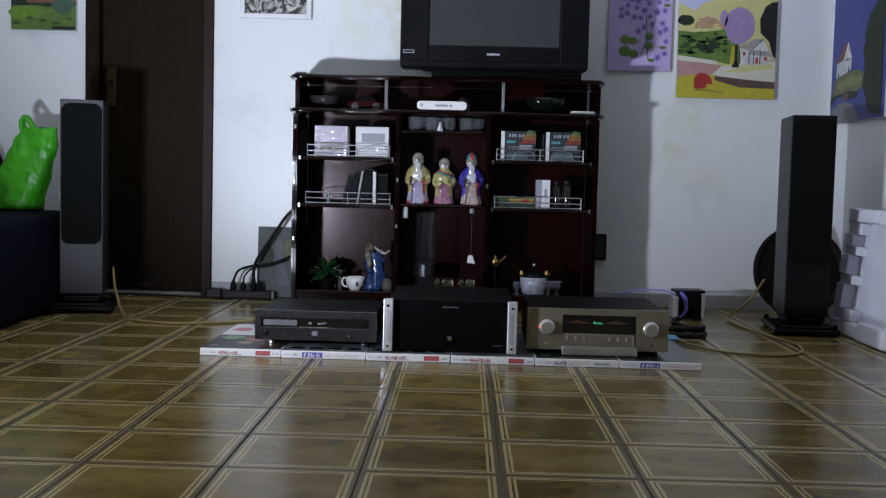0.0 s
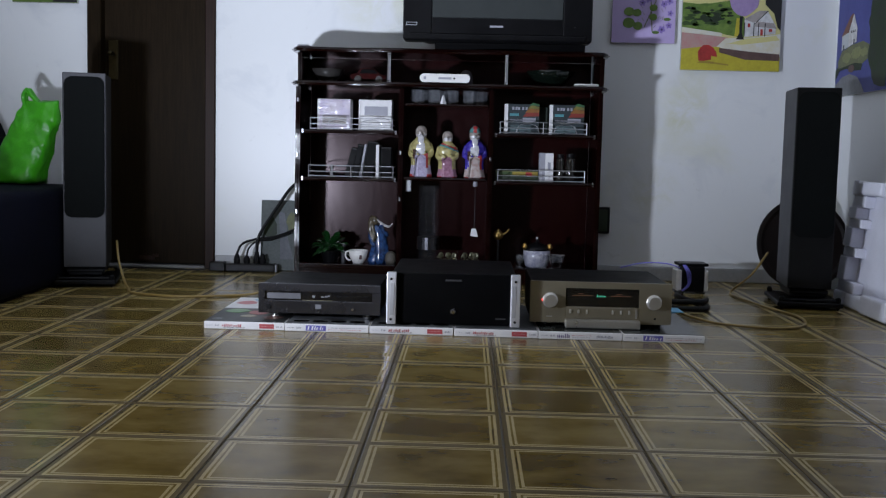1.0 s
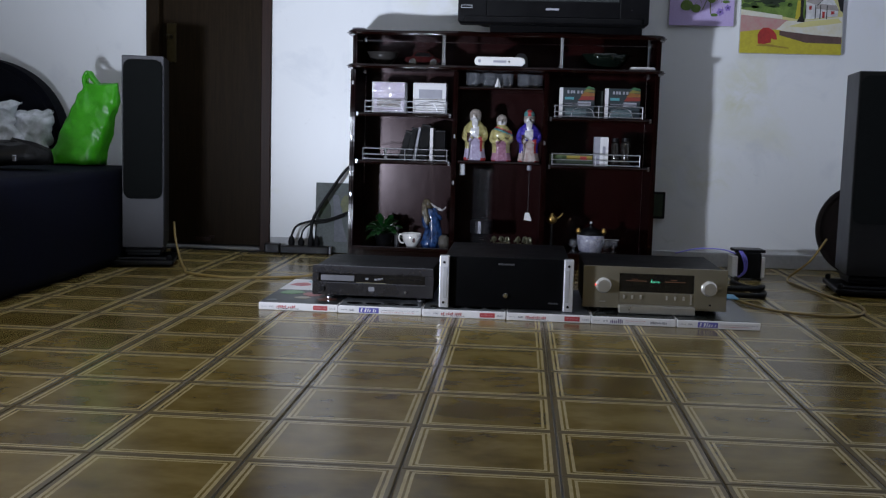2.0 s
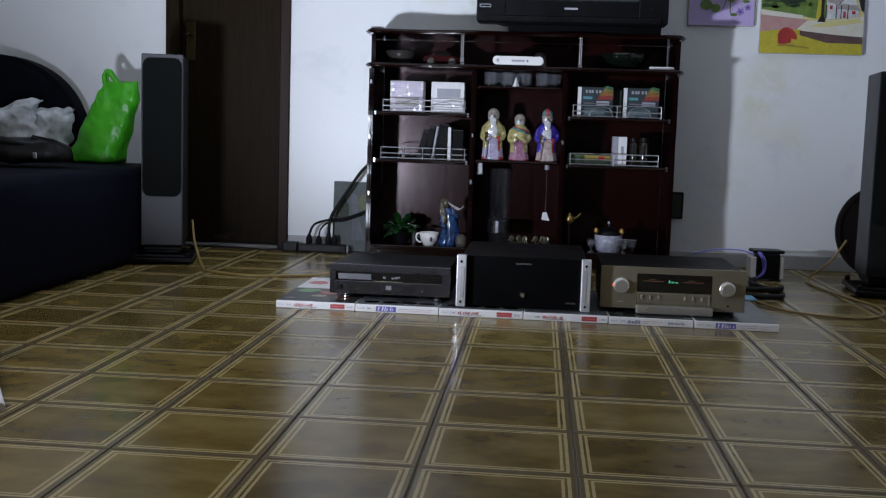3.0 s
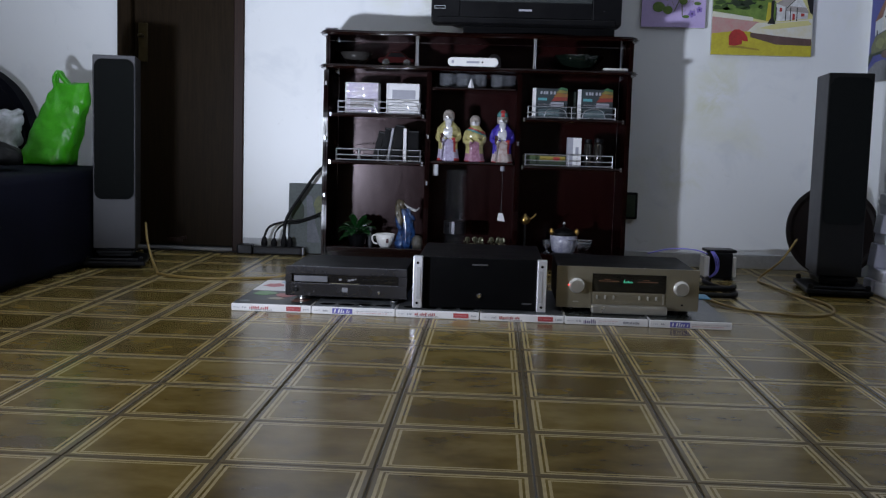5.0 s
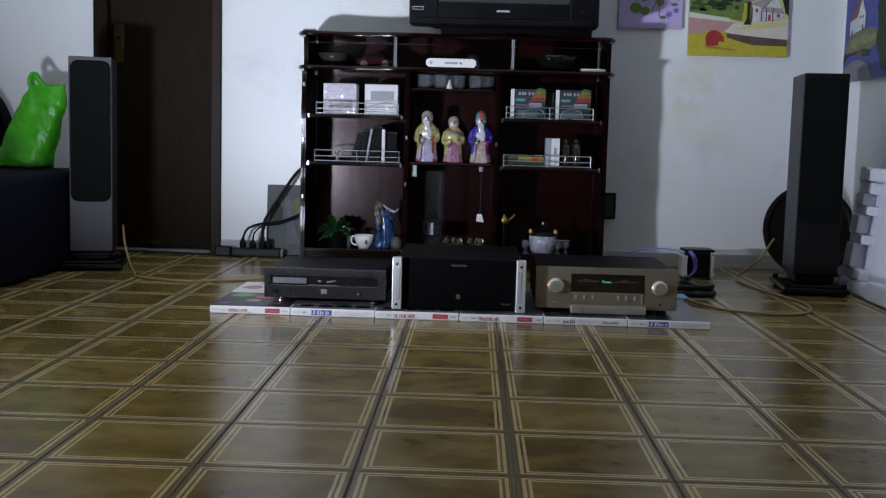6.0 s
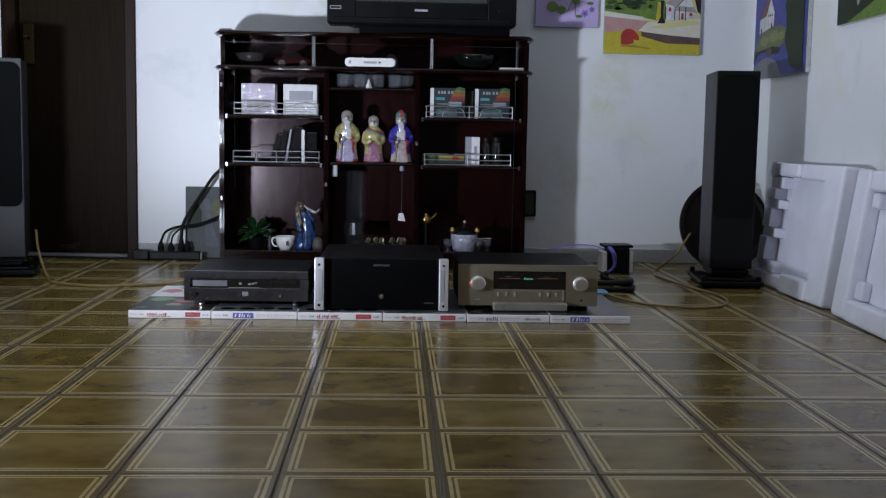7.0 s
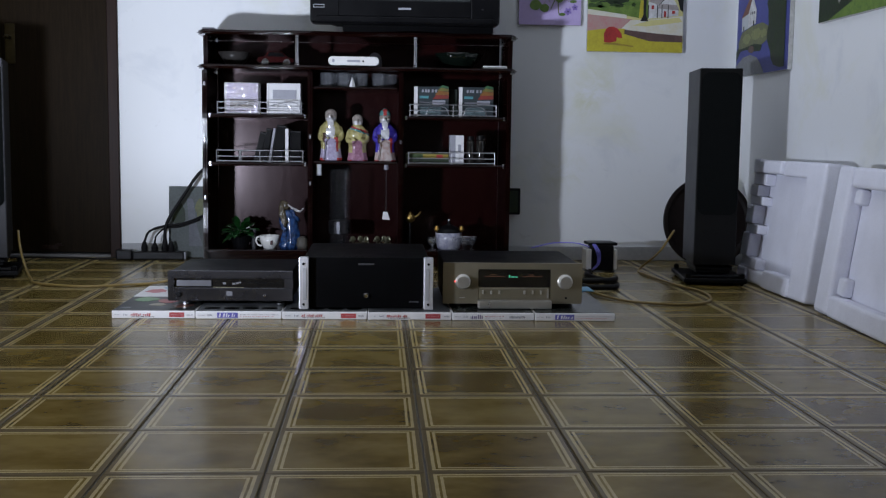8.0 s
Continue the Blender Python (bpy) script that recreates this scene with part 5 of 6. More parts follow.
# ---- things in the cabinet ----
T1, T2, T3, T4, TM, TB = 0.9495, 0.8545, 0.7215, 0.4965, 0.5065, 0.0825


def simple(name, label, category, at, rz=0.0, group=""):
    return thing(name, label, category, at, rz, group)


s = simple("receiver_box", "slim white receiver box with rounded ends on the upper shelf", "receiver", (-0.118, 5.075, T1))
part("body", prism(rounded(-0.118, 0.118, 0.004, 0.044, 0.019), 0.0, 0.12, "y", 0.003), PORC, s, "white plastic body")
part("display", box(-0.030, 0.030, -0.002, 0.001, 0.018, 0.028), GREYP, s)
part("dial", box(-0.100, -0.088, -0.002, 0.001, 0.017, 0.031, 0.002), GREYP, s)
part("button", box(0.040, 0.048, -0.002, 0.001, 0.019, 0.027, 0.002), BLACKP, s)
for x in (-0.09, 0.09):
    for y in (0.02, 0.10):
        part("foot", box(x - 0.01, x + 0.01, y - 0.01, y + 0.01, 0.0, 0.005), BLACKP, s)
s = simple("glass_dome", "small grey glass dome behind the receiver", "ornament", (-0.02, 5.36, T1))
part("dome", lathe([(0.034, 0), (0.034, 0.04), (0.030, 0.065), (0.018, 0.080), (0.004, 0.085)], 20), GREYP, s, smooth=True)
s = simple("bowl", "smoky grey bowl at the end of the upper shelf", "bowl", (-0.69, 5.26, T1))
part("bowl_shell", lathe([(0.03, 0), (0.034, 0.006), (0.055, 0.028), (0.078, 0.066), (0.075, 0.067), (0.052, 0.032), (0.028, 0.010)], 28), mat("smoky_bowl", (0.035, 0.032, 0.030), 0.3, spec=0.15), s, smooth=True)
s = simple("toy_car", "red toy car with chrome wheels on the upper shelf", "toy", (-0.49, 5.20, T1), 8)
part("body", prism([(-0.085, 0.016), (0.085, 0.016), (0.088, 0.034), (0.055, 0.042), (0.03, 0.066), (-0.035, 0.068), (-0.055, 0.044), (-0.088, 0.038)], -0.035, 0.035, "y", 0.006), mat("toy_red", (0.040, 0.002, 0.002), 0.35, spec=0.15, second=(0.010, 0.001, 0.001), scale=40), s)
part("window", prism([(0.045, 0.044), (0.026, 0.062), (-0.03, 0.063), (-0.045, 0.044)], -0.0362, 0.0362, "y"), GLASSBLK, s)
for x in (-0.05, 0.05):
    for y in (-0.036, 0.026):
        bm = lathe([(0.015, 0), (0.017, 0.003), (0.017, 0.010), (0.009, 0.011)], 16)
        bmesh.ops.rotate(bm, verts=bm.verts, matrix=Matrix.Rotation(radians(90), 3, "X"))
        bmesh.ops.translate(bm, verts=bm.verts, vec=(x, y + 0.006, 0.0172))
        part("wheel", bm, CHROME, s)
s = simple("glass_bowl", "dark green scalloped glass bowl on the upper shelf", "bowl", (0.385, 5.22, T1))
part("bowl_shell", lathe([(0.05, 0.0), (0.056, 0.006), (0.085, 0.035), (0.118, 0.074), (0.114, 0.075), (0.080, 0.040), (0.048, 0.010)], 36, wave=lambda a, z: 1 + 0.06 * math.cos(9 * a) * (z / 0.075)), mat("dark_glass_body", (0.004, 0.007, 0.005), 0.08, spec=0.3, coat=0.2), s, smooth=True)
s = simple("white_tray", "small flat white tray on the upper shelf", "tray", (0.55, 5.17, T1))
part("dish", box(-0.058, 0.058, -0.04, 0.04, 0.0, 0.016, 0.005, 2), PORC, s)
s = simple("small_case", "small flat grey case on the cabinet top", "case", (-0.80, 5.20, 1.1075))
part("shell", box(-0.028, 0.030, -0.04, 0.04, 0.0, 0.016, 0.004, 2), GREYP, s)

first = simple("drinking_glass", "clear drinking glass on the small middle shelf", "glass", (-0.245, 5.18, T2), group="glasses on the middle shelf")
part("cup", lathe([(0.030, 0.0), (0.032, 0.002), (0.034, 0.068), (0.032, 0.068), (0.029, 0.010)], 20), GLASS, first)
for x, y in ((-0.165, 5.17), (-0.085, 5.20), (0.0, 5.19), (0.055, 5.24), (-0.205, 5.26), (-0.12, 5.28)):
    copy_thing(first, pose(x, y, T2))
s = simple("card_cone", "small white folded card among the glasses", "card", (-0.125, 5.14, T2))
part("cone", lathe([(0.016, 0), (0.002, 0.045)], 4), WHITEC, s)

for k, (x, m, art) in enumerate(((-0.651, paint("lilac_sleeve", (0.52, 0.46, 0.66), (0.66, 0.60, 0.60), 14), P_ROOF), (-0.452, WHITEC, GREYP))):
    s = simple("disc_box", ("lilac glossy boxed disc set standing behind the wire rail" if k == 0 else "white boxed disc set with a grey label behind the wire rail"), "disc set", (x, 5.20, T3))
    part("case", box(-0.080, 0.080, 0.0, 0.10, 0.0, 0.150, 0.002), WHITEC, s)
    part("sleeve", box(-0.070, 0.078, -0.002, -0.0002, 0.003, 0.147), m, s)
    part("label_print", box(-0.052 if k else -0.055, 0.060, -0.0035, -0.002, 0.075 if k else 0.03, 0.118 if k else 0.07), art, s)
    part("spine_edge", box(-0.080, -0.072, -0.003, -0.0005, 0.002, 0.148), WHITEC, s)
    if k == 0:
        bm = bmesh.new()
        bmesh.ops.create_grid(bm, x_segments=22, y_segments=20, size=0.5)
        for v in bm.verts:
            q = Vector((v.co.x * 9, v.co.y * 9, 3.0))
            v.co = Vector((v.co.x * 0.156, -0.0065 + 0.0022 * noise.noise(q) + 0.0012 * noise.noise(q * 2.3), 0.075 + v.co.y * 0.144))
        bmesh.ops.solidify(bm, geom=bm.faces[:], thickness=0.0004)
        part("shrink_wrap", bm, FILM, s, "crinkled clear shrink wrap")
PACKGREY = paint("pack_grey_teal", (0.14, 0.20, 0.21), (0.06, 0.09, 0.10), 50)
T_BLK = paint("pack_dark", (0.012, 0.022, 0.026), (0.022, 0.034, 0.040))
for k, x in enumerate((0.253, 0.468)):
    s = simple("media_pack", "shrink-wrapped dark pack of blank discs with a rainbow corner", "disc pack", (x, 5.19, T3), group="packs of blank discs")
    part("case", box(-0.084, 0.084, 0.0, 0.09, 0.0, 0.146, 0.002), BLACKP, s)
    part("face_print", box(-0.066, 0.082, -0.002, -0.0002, 0.002, 0.144), T_BLK, s)
    part("spine_edge", box(-0.084, -0.067, -0.003, -0.0005, 0.002, 0.144), WHITEC, s)
    for bx in (-0.047, -0.032, -0.020, 0.0, 0.016):
        part("maker_bar", box(bx, bx + 0.0095, -0.0035, -0.002, 0.117, 0.131), GREYP, s)
    part("text_bar", box(-0.058, -0.015, -0.0035, -0.002, 0.088, 0.100), paint("pack_teal", (0.10, 0.36, 0.40)), s)
    part("text_bar", box(-0.058, 0.010, -0.0035, -0.002, 0.066, 0.072), GREYP, s)
    for j, (col, a, b) in enumerate((((0.26, 0.03, 0.02), 0.0, 0.02), ((0.30, 0.12, 0.02), 0.02, 0.04), ((0.22, 0.20, 0.04), 0.04, 0.055), ((0.04, 0.15, 0.06), 0.055, 0.068))):
        part("rainbow_band", prism([(0.005 + a * 0.5, 0.085 + a), (0.082, 0.088 + a * 0.9), (0.082, 0.088 + b * 0.82), (0.008 + b * 0.65, 0.085 + b)], -0.0035, -0.002, "y"), paint("band_%d%d" % (k, j), col), s)
    part("price_label", box(0.004, 0.066, -0.0045, -0.003, 0.060, 0.080), GREYP, s)
    part("lower_print", box(-0.055, 0.045, -0.0035, -0.002, 0.012, 0.045), PACKGREY, s)
s = simple("dark_sleeve", "dark sleeve standing between the disc packs", "case", (0.362, 5.24, T3))
part("case", box(-0.02, 0.018, 0, 0.08, 0, 0.135, 0.002), paint("dark_green_sleeve", (0.02, 0.035, 0.025)), s)

rnd = random.Random(5)
x = -0.60
for k, (w, h, lean, m) in enumerate(((0.03, 0.150, 14, BLACKP), (0.028, 0.165, 10, BLACKP), (0.012, 0.165, 9, GREYP), (0.045, 0.180, 8, BLACKP), (0.016, 0.160, 0, WHITEC), (0.05, 0.150, 0, BLACKP))):
    b = thing("disc_case", ("white disc case standing on the shelf" if m is WHITEC else "grey disc case standing on the shelf" if m is GREYP else "dark disc case leaning on the shelf"), "disc case", (x, 5.21, T4), 0, "disc cases on the lower shelf", ry=lean)
    part("case", box(0.0, w, 0.0 if m is not WHITEC else -0.02, 0.13, 0.0, h, 0.0015), m, b)
    part("cover", box(0.002, w - 0.002, -0.0012 if m is not WHITEC else -0.0212, 0.002 if m is not WHITEC else -0.018, 0.008, h - 0.008), m if m is not BLACKP else GLASSBLK, b)
    x += w + 0.007 + (0.012 if k == 3 else 0)
s = simple("small_ornament", "tiny silver ornament on the shelf", "ornament", (-0.655, 5.16, T4))
part("figure", lathe([(0.012, 0), (0.013, 0.01), (0.006, 0.03), (0.009, 0.045), (0.003, 0.06)], 12), CHROME, s, smooth=True)
s = simple("flat_carton", "flat yellow and green carton lying on the shelf", "box", (0.235, 5.20, T4))
part("carton", box(-0.10, 0.105, 0, 0.14, 0, 0.050, 0.002), P_OLV, s)
part("print_band", box(-0.020, 0.103, -0.0015, 0.001, 0.030, 0.046), P_OCH, s)
part("print_band", box(-0.098, -0.021, -0.0015, 0.001, 0.030, 0.046), P_DGRN2, s)
part("dark_band", box(-0.098, 0.103, -0.0015, 0.001, 0.004, 0.024), P_DGRN, s)
part("red_spot", box(0.045, 0.075, -0.003, -0.001, 0.028, 0.044), P_RED, s)
s = simple("white_carton", "small upright white carton on the shelf", "box", (0.382, 5.17, T4))
part("carton", box(-0.040, 0.028, 0, 0.06, 0, 0.140, 0.002), GREYP, s)
part("face_print", box(-0.012, 0.027, -0.0015, 0.001, 0.004, 0.138), WHITEC, s)
part("mark", box(0.0, 0.014, -0.003, -0.001, 0.06, 0.095), GREYP, s)
for x, w, h in ((0.445, 0.032, 0.135), (0.495, 0.038, 0.138)):
    s = simple("dark_jar", "dark glass jar with a black lid on the shelf", "jar", (x, 5.20, T4), group="dark jars")
    part("glass_body", lathe([(w * 0.6, 0), (w * 0.66, 0.006), (w * 0.66, h - 0.03), (w * 0.5, h - 0.018)], 20), mat("jar_glass", (0.02, 0.018, 0.016), 0.15, coat=0.5), s, smooth=True)
    part("lid", lathe([(w * 0.56, h - 0.018), (w * 0.56, h)], 20), BLACKP, s)

# three glazed figurines, each one plain mesh
S_SKIN = mat("glazed_flesh", (0.40, 0.35, 0.31), 0.3, second=(0.13, 0.11, 0.10), scale=75, coat=0.4)
S_BEARD = mat("glazed_white", (0.60, 0.59, 0.60), 0.2, second=(0.36, 0.35, 0.37), scale=90, coat=0.5)


def figurine(name, label, x, h, hat, robe, under, trim, second, cap=False):
    w = h / 0.24
    prof = [(0.050, 0.0), (0.053, 0.006), (0.048, 0.03), (0.044, 0.07), (0.049, 0.11), (0.053, 0.14), (0.047, 0.160), (0.034, 0.176), (0.024, 0.184), (0.026, 0.196), (0.028, 0.210), (0.026, 0.226), (0.017, 0.237), (0.004, 0.242)]
    fine = []
    for (r0, z0), (r1, z1) in zip(prof, prof[1:]):
        for k in range(3):
            fine.append((r0 + (r1 - r0) * k / 3, z0 + (z1 - z0) * k / 3))
    fine.append(prof[-1])
    n = 32
    bm = lathe([(r * w, z * w) for r, z in fine], n, squash=(1.0, 0.72), wave=lambda a, z: 1 + 0.05 * math.cos(7 * a + 20 * z) * (z < 0.17 * w))
    for v in bm.verts:
        if -v.co.y > 0.012 and 0.09 * w < v.co.z < 0.15 * w:
            v.co.y -= 0.010 * math.cos(v.co.x / 0.05)
    for sgn in (-1, 1):
        tube([(sgn * 0.040 * w, 0.0, 0.155 * w), (sgn * 0.049 * w, -0.018, 0.112 * w), (sgn * 0.028 * w, -0.043, 0.100 * w), (sgn * 0.012 * w, -0.048, 0.115 * w)], 0.014 * w, 10, 5, bm=bm)
    if not hat:
        lathe([(0.006 * w, 0.0), (0.013 * w, 0.025 * w), (0.015 * w, 0.055 * w), (0.017 * w, 0.078 * w), (0.008 * w, 0.090 * w)], 14, (1, 0.45), (0, -0.030 * w, 0.108 * w), bm)
    tube([(0.0, -0.024 * w, 0.208 * w), (0.0, -0.027 * w, 0.202 * w), (0.0, -0.024 * w, 0.197 * w)], 0.005 * w, 8, 4, bm=bm)
    tube([(-0.016 * w, -0.019 * w, 0.2125 * w), (0.0, -0.0235 * w, 0.2145 * w), (0.016 * w, -0.019 * w, 0.2125 * w)], 0.003 * w, 8, 4, bm=bm)
    if hat:
        tube([(-0.034 * w, -0.030 * w, 0.166 * w), (0.0, -0.042 * w, 0.158 * w), (0.036 * w, -0.034 * w, 0.142 * w)], 0.006 * w, 8, 5, bm=bm)
    else:
        tube([(-0.033 * w, -0.046 * w, 0.006), (-0.030 * w, -0.052 * w, 0.07 * w), (-0.026 * w, -0.050 * w, 0.130 * w)], 0.0035 * w, 8, 4, bm=bm)
    if cap:
        lathe([(0.027 * w, 0.0), (0.029 * w, 0.006 * w), (0.024 * w, 0.020 * w), (0.012 * w, 0.032 * w), (0.004 * w, 0.036 * w)], 20, (1, 1), (0, 0.002, 0.222 * w), bm)
    ob = part(name, bm, (robe, under, S_SKIN, S_BEARD, trim, second, G_TEAL), None, "", True)
    for p in ob.data.polygons:
        c = p.center
        ax, z = abs(c.x), c.z / w
        if cap and z > 0.224:
            k = 4 if abs(c.x) < 0.009 * w and c.y < -0.01 else 6
        elif z > 0.225 and hat:
            k = 2
        elif z > 0.187:
            k = 3 if c.y < -0.012 and z < 0.203 else 2
        elif not hat and c.y < -0.034 * w and ax < 0.018 * w and z > 0.112:
            k = 3
        elif z < 0.105 and c.y < 0 and ax < 0.026 * w:
            k = 1
        elif hat and c.y < 0 and 0.152 < z + 0.35 * c.x / w < 0.172:
            k = 4 if z + 0.35 * c.x / w > 0.162 else 5
        elif z < 0.010 or (0.020 < c.x / w < 0.036 and 0.045 < z < 0.112 and c.y < 0 and not hat):
            k = 4
        elif -0.036 < c.x / w < -0.018 and c.y < -0.03 * w and 0.09 < z < 0.13 and not hat:
            k = 5
        else:
            k = 0 if z > 0.05 or hat == 2 else 1
        p.material_index = k
    ob.matrix_basis = pose(x, 5.20, TM)
    tagged(ob, label, "figurine", "figurines on the middle shelf")


G_YEL = mat("glaze_yellow", (0.46, 0.41, 0.17), 0.22, second=(0.28, 0.24, 0.10), scale=60, coat=0.5)
G_LIL = mat("glaze_lilac", (0.48, 0.44, 0.58), 0.22, second=(0.30, 0.25, 0.36), scale=60, coat=0.5)
G_RED = mat("glaze_red", (0.42, 0.05, 0.05), 0.22, vary=0.1, coat=0.5)
G_PNK = mat("glaze_pink", (0.40, 0.22, 0.30), 0.22, second=(0.22, 0.09, 0.14), scale=60, coat=0.5)
G_BLU = mat("glaze_blue", (0.07, 0.05, 0.40), 0.22, second=(0.03, 0.02, 0.20), scale=50, coat=0.5)
G_GRY = mat("glaze_grey_pattern", (0.55, 0.50, 0.48), 0.22, second=(0.30, 0.18, 0.16), scale=40, coat=0.5)
G_BRN = mat("glaze_brown", (0.06, 0.03, 0.025), 0.22, vary=0.1, coat=0.5)
G_TEAL = mat("glaze_teal", (0.08, 0.22, 0.22), 0.22, vary=0.1, coat=0.5)
figurine("figurine", "glazed porcelain elder figurine in yellow and lilac robes", -0.228, 0.245, 0, G_YEL, G_LIL, G_RED, G_BRN)
figurine("figurine", "glazed porcelain figurine in yellow with a pink apron", -0.101, 0.222, 1, G_YEL, G_PNK, G_RED, G_TEAL)
figurine("figurine", "glazed porcelain elder figurine in a blue robe and cap", 0.031, 0.236, 0, G_BLU, G_GRY, G_RED, G_BRN, True)

# lower compartments
G_MOTIF = mat("dark_red_motif", (0.10, 0.02, 0.02), 0.3, second=(0.02, 0.02, 0.03), scale=120)
s = simple("mug", "white porcelain cup with a dark motif in the cabinet", "mug", (-0.52, 5.17, TB))
part("cup", lathe([(0.024, 0), (0.027, 0.004), (0.040, 0.026), (0.049, 0.064), (0.046, 0.064), (0.036, 0.026), (0.020, 0.008)], 28), PORC, s, smooth=True)
part("ear", tube([(-0.041, 0, 0.056), (-0.058, 0, 0.054), (-0.062, 0, 0.035), (-0.052, 0, 0.018), (-0.036, 0, 0.014)], 0.0045, 8), PORC, s, smooth=True)
part("motif", box(0.008, 0.020, -0.0425, -0.034, 0.022, 0.044, 0.002), G_MOTIF, s)
s = simple("tea_light", "small white candle behind the cup", "candle", (-0.60, 5.24, TB))
part("wax", lathe([(0.012, 0), (0.012, 0.075), (0.018, 0.078), (0.018, 0.085)], 14), DIMPRINT, s)


def make_plant():
    p = thing("potted_plant", "small dark green artificial plant in a dark pot", "plant", (-0.665, 5.24, TB))
    part("pot", lathe([(0.035, 0), (0.05, 0.05), (0.052, 0.055), (0.045, 0.055)], 20), BLACKP, p)
    rnd = random.Random(7)
    for k in range(60):
        a, el, ln = rnd.uniform(0, 2 * math.pi), rnd.uniform(-0.1, 1.3), rnd.uniform(0.05, 0.125)
        d = Vector((math.cos(a) * math.cos(el), math.sin(a) * math.cos(el), math.sin(el)))
        s = d.cross(Vector((0, 0, 1))).normalized() * rnd.uniform(0.015, 0.028)
        base = Vector((0, 0, 0.055))
        bm = bmesh.new()
        up = s.cross(d).normalized() * 0.003
        droop = Vector((0, 0, -0.35 * ln * math.cos(el)))
        stalk = d * ln * 0.35
        pts = [base + stalk, base + d * ln * 0.6 + s * 0.8, base + d * ln * 0.85 + s * 0.75 + droop * 0.5, base + d * ln + droop, base + d * ln * 0.85 - s * 0.75 + droop * 0.5, base + d * ln * 0.6 - s * 0.8]
        lo = [bm.verts.new(q) for q in pts]
        hi = [bm.verts.new(q + up) for q in pts]
        bm.faces.new(lo), bm.faces.new(list(reversed(hi)))
        for i in range(6):
            bm.faces.new((lo[i], lo[(i + 1) % 6], hi[(i + 1) % 6], hi[i]))
        bmesh.ops.recalc_face_normals(bm, faces=bm.faces[:])
        tube([base, base + stalk * 0.6, base + stalk], 0.0016, 5, 3, bm=bm)
        part("leaf", bm, LEAF, p)


make_plant()
def flow(a, z):
    return 1 + 0.10 * math.cos(5 * a + 30 * z) + 0.05 * math.cos(11 * a - 18 * z)


bm = lathe([(0.046, 0), (0.050, 0.012), (0.046, 0.04), (0.040, 0.08), (0.036, 0.11), (0.040, 0.14), (0.036, 0.165), (0.022, 0.182), (0.012, 0.190)], 36, (1, 0.75), wave=flow)
robe_faces = len(bm.faces)
lathe([(0.010, 0.0), (0.018, 0.008), (0.021, 0.022), (0.018, 0.036), (0.008, 0.044)], 20, (0.9, 1), (0.004, -0.010, 0.186), bm)
for dx, dz in ((-0.018, 0.0), (-0.022, -0.012), (-0.012, 0.006)):
    tube([(dx * 0.3, -0.006, 0.228 + dz * 0.3), (dx, -0.016, 0.200), (dx * 1.4, -0.024, 0.160), (dx * 1.2, -0.030, 0.120 + dz)], 0.009, 8, 5, bm=bm)
hair_faces = len(bm.faces)
tube([(0.028, -0.006, 0.160), (0.044, -0.024, 0.140), (0.036, -0.040, 0.165), (0.030, -0.040, 0.190)], 0.010, 8, 5, bm=bm)
tube([(-0.030, -0.010, 0.150), (-0.040, -0.030, 0.110), (-0.024, -0.042, 0.090)], 0.012, 8, 5, bm=bm)
sleeve_faces = len(bm.faces)
tube([(0.018, -0.030, 0.214), (0.045, -0.034, 0.192), (0.070, -0.030, 0.184), (0.088, -0.020, 0.196)], 0.0034, 6, bm=bm)
tube([(0.020, -0.030, 0.206), (0.046, -0.034, 0.184), (0.068, -0.030, 0.178)], 0.0026, 6, bm=bm)
for v in bm.verts:
    v.co.x += 0.010 * math.sin(v.co.z * 20) - 0.012 * max(0, v.co.z - 0.10) / 0.1
    v.co += 0.005 * Vector((noise.noise(v.co * 50), noise.noise(v.co * 50 + Vector((5, 0, 0))), 0))
st = part("statuette", bm, (mat("glaze_cobalt", (0.030, 0.085, 0.24), 0.10, scale=55, second=(0.002, 0.005, 0.02), bump=0.6, bscale=60, coat=0.8), S_BEARD, mat("glaze_sand", (0.12, 0.095, 0.055), 0.3, second=(0.02, 0.016, 0.012), scale=70)), None, "", True)
for p in st.data.polygons:
    p.material_index = 1 if p.index >= sleeve_faces else 2 if robe_faces <= p.index < hair_faces else 0
st.matrix_basis = pose(-0.425, 5.19, TB)
tagged(st, "cobalt blue glazed porcelain statuette holding a pale curved rod", "figurine")
s = simple("stone", "rounded grey-brown stone beside the statuette", "stone", (-0.362, 5.16, TB))
bm = loft([(0, 0, 0, 0.022, 0.02), (0, 0, 0.02, 0.028, 0.025), (0, 0, 0.05, 0.024, 0.02), (0, 0, 0.062, 0.01, 0.01)], 16)
part("pebble", bm, paint("stone_grey", (0.09, 0.08, 0.065)), s, smooth=True)

SMOKEFOIL = mat("tarnished_foil", (0.10, 0.10, 0.11), 0.3, 0.9, vary=0.2, scale=30)
s = simple("tall_vase", "tall clear glass cylinder with a foil foot", "vase", (-0.185, 5.24, TB))
part("cylinder", lathe([(0.05, 0.0), (0.052, 0.004), (0.050, 0.38), (0.047, 0.38), (0.046, 0.012)], 28), VASEGLASS, s, smooth=False)
part("foil_foot", lathe([(0.053, 0.07), (0.055, 0.072), (0.055, 0.13), (0.053, 0.132)], 24), SMOKEFOIL, s)
s = simple("hanging_tag", "white paper tag hanging on a thin cord", "tag", (0.038, 5.20, 0.0))
part("cord", tube([(0, 0, 0.491), (0.001, 0, 0.36), (0, 0, 0.262)], 0.0014, 6), DIMPRINT, s)
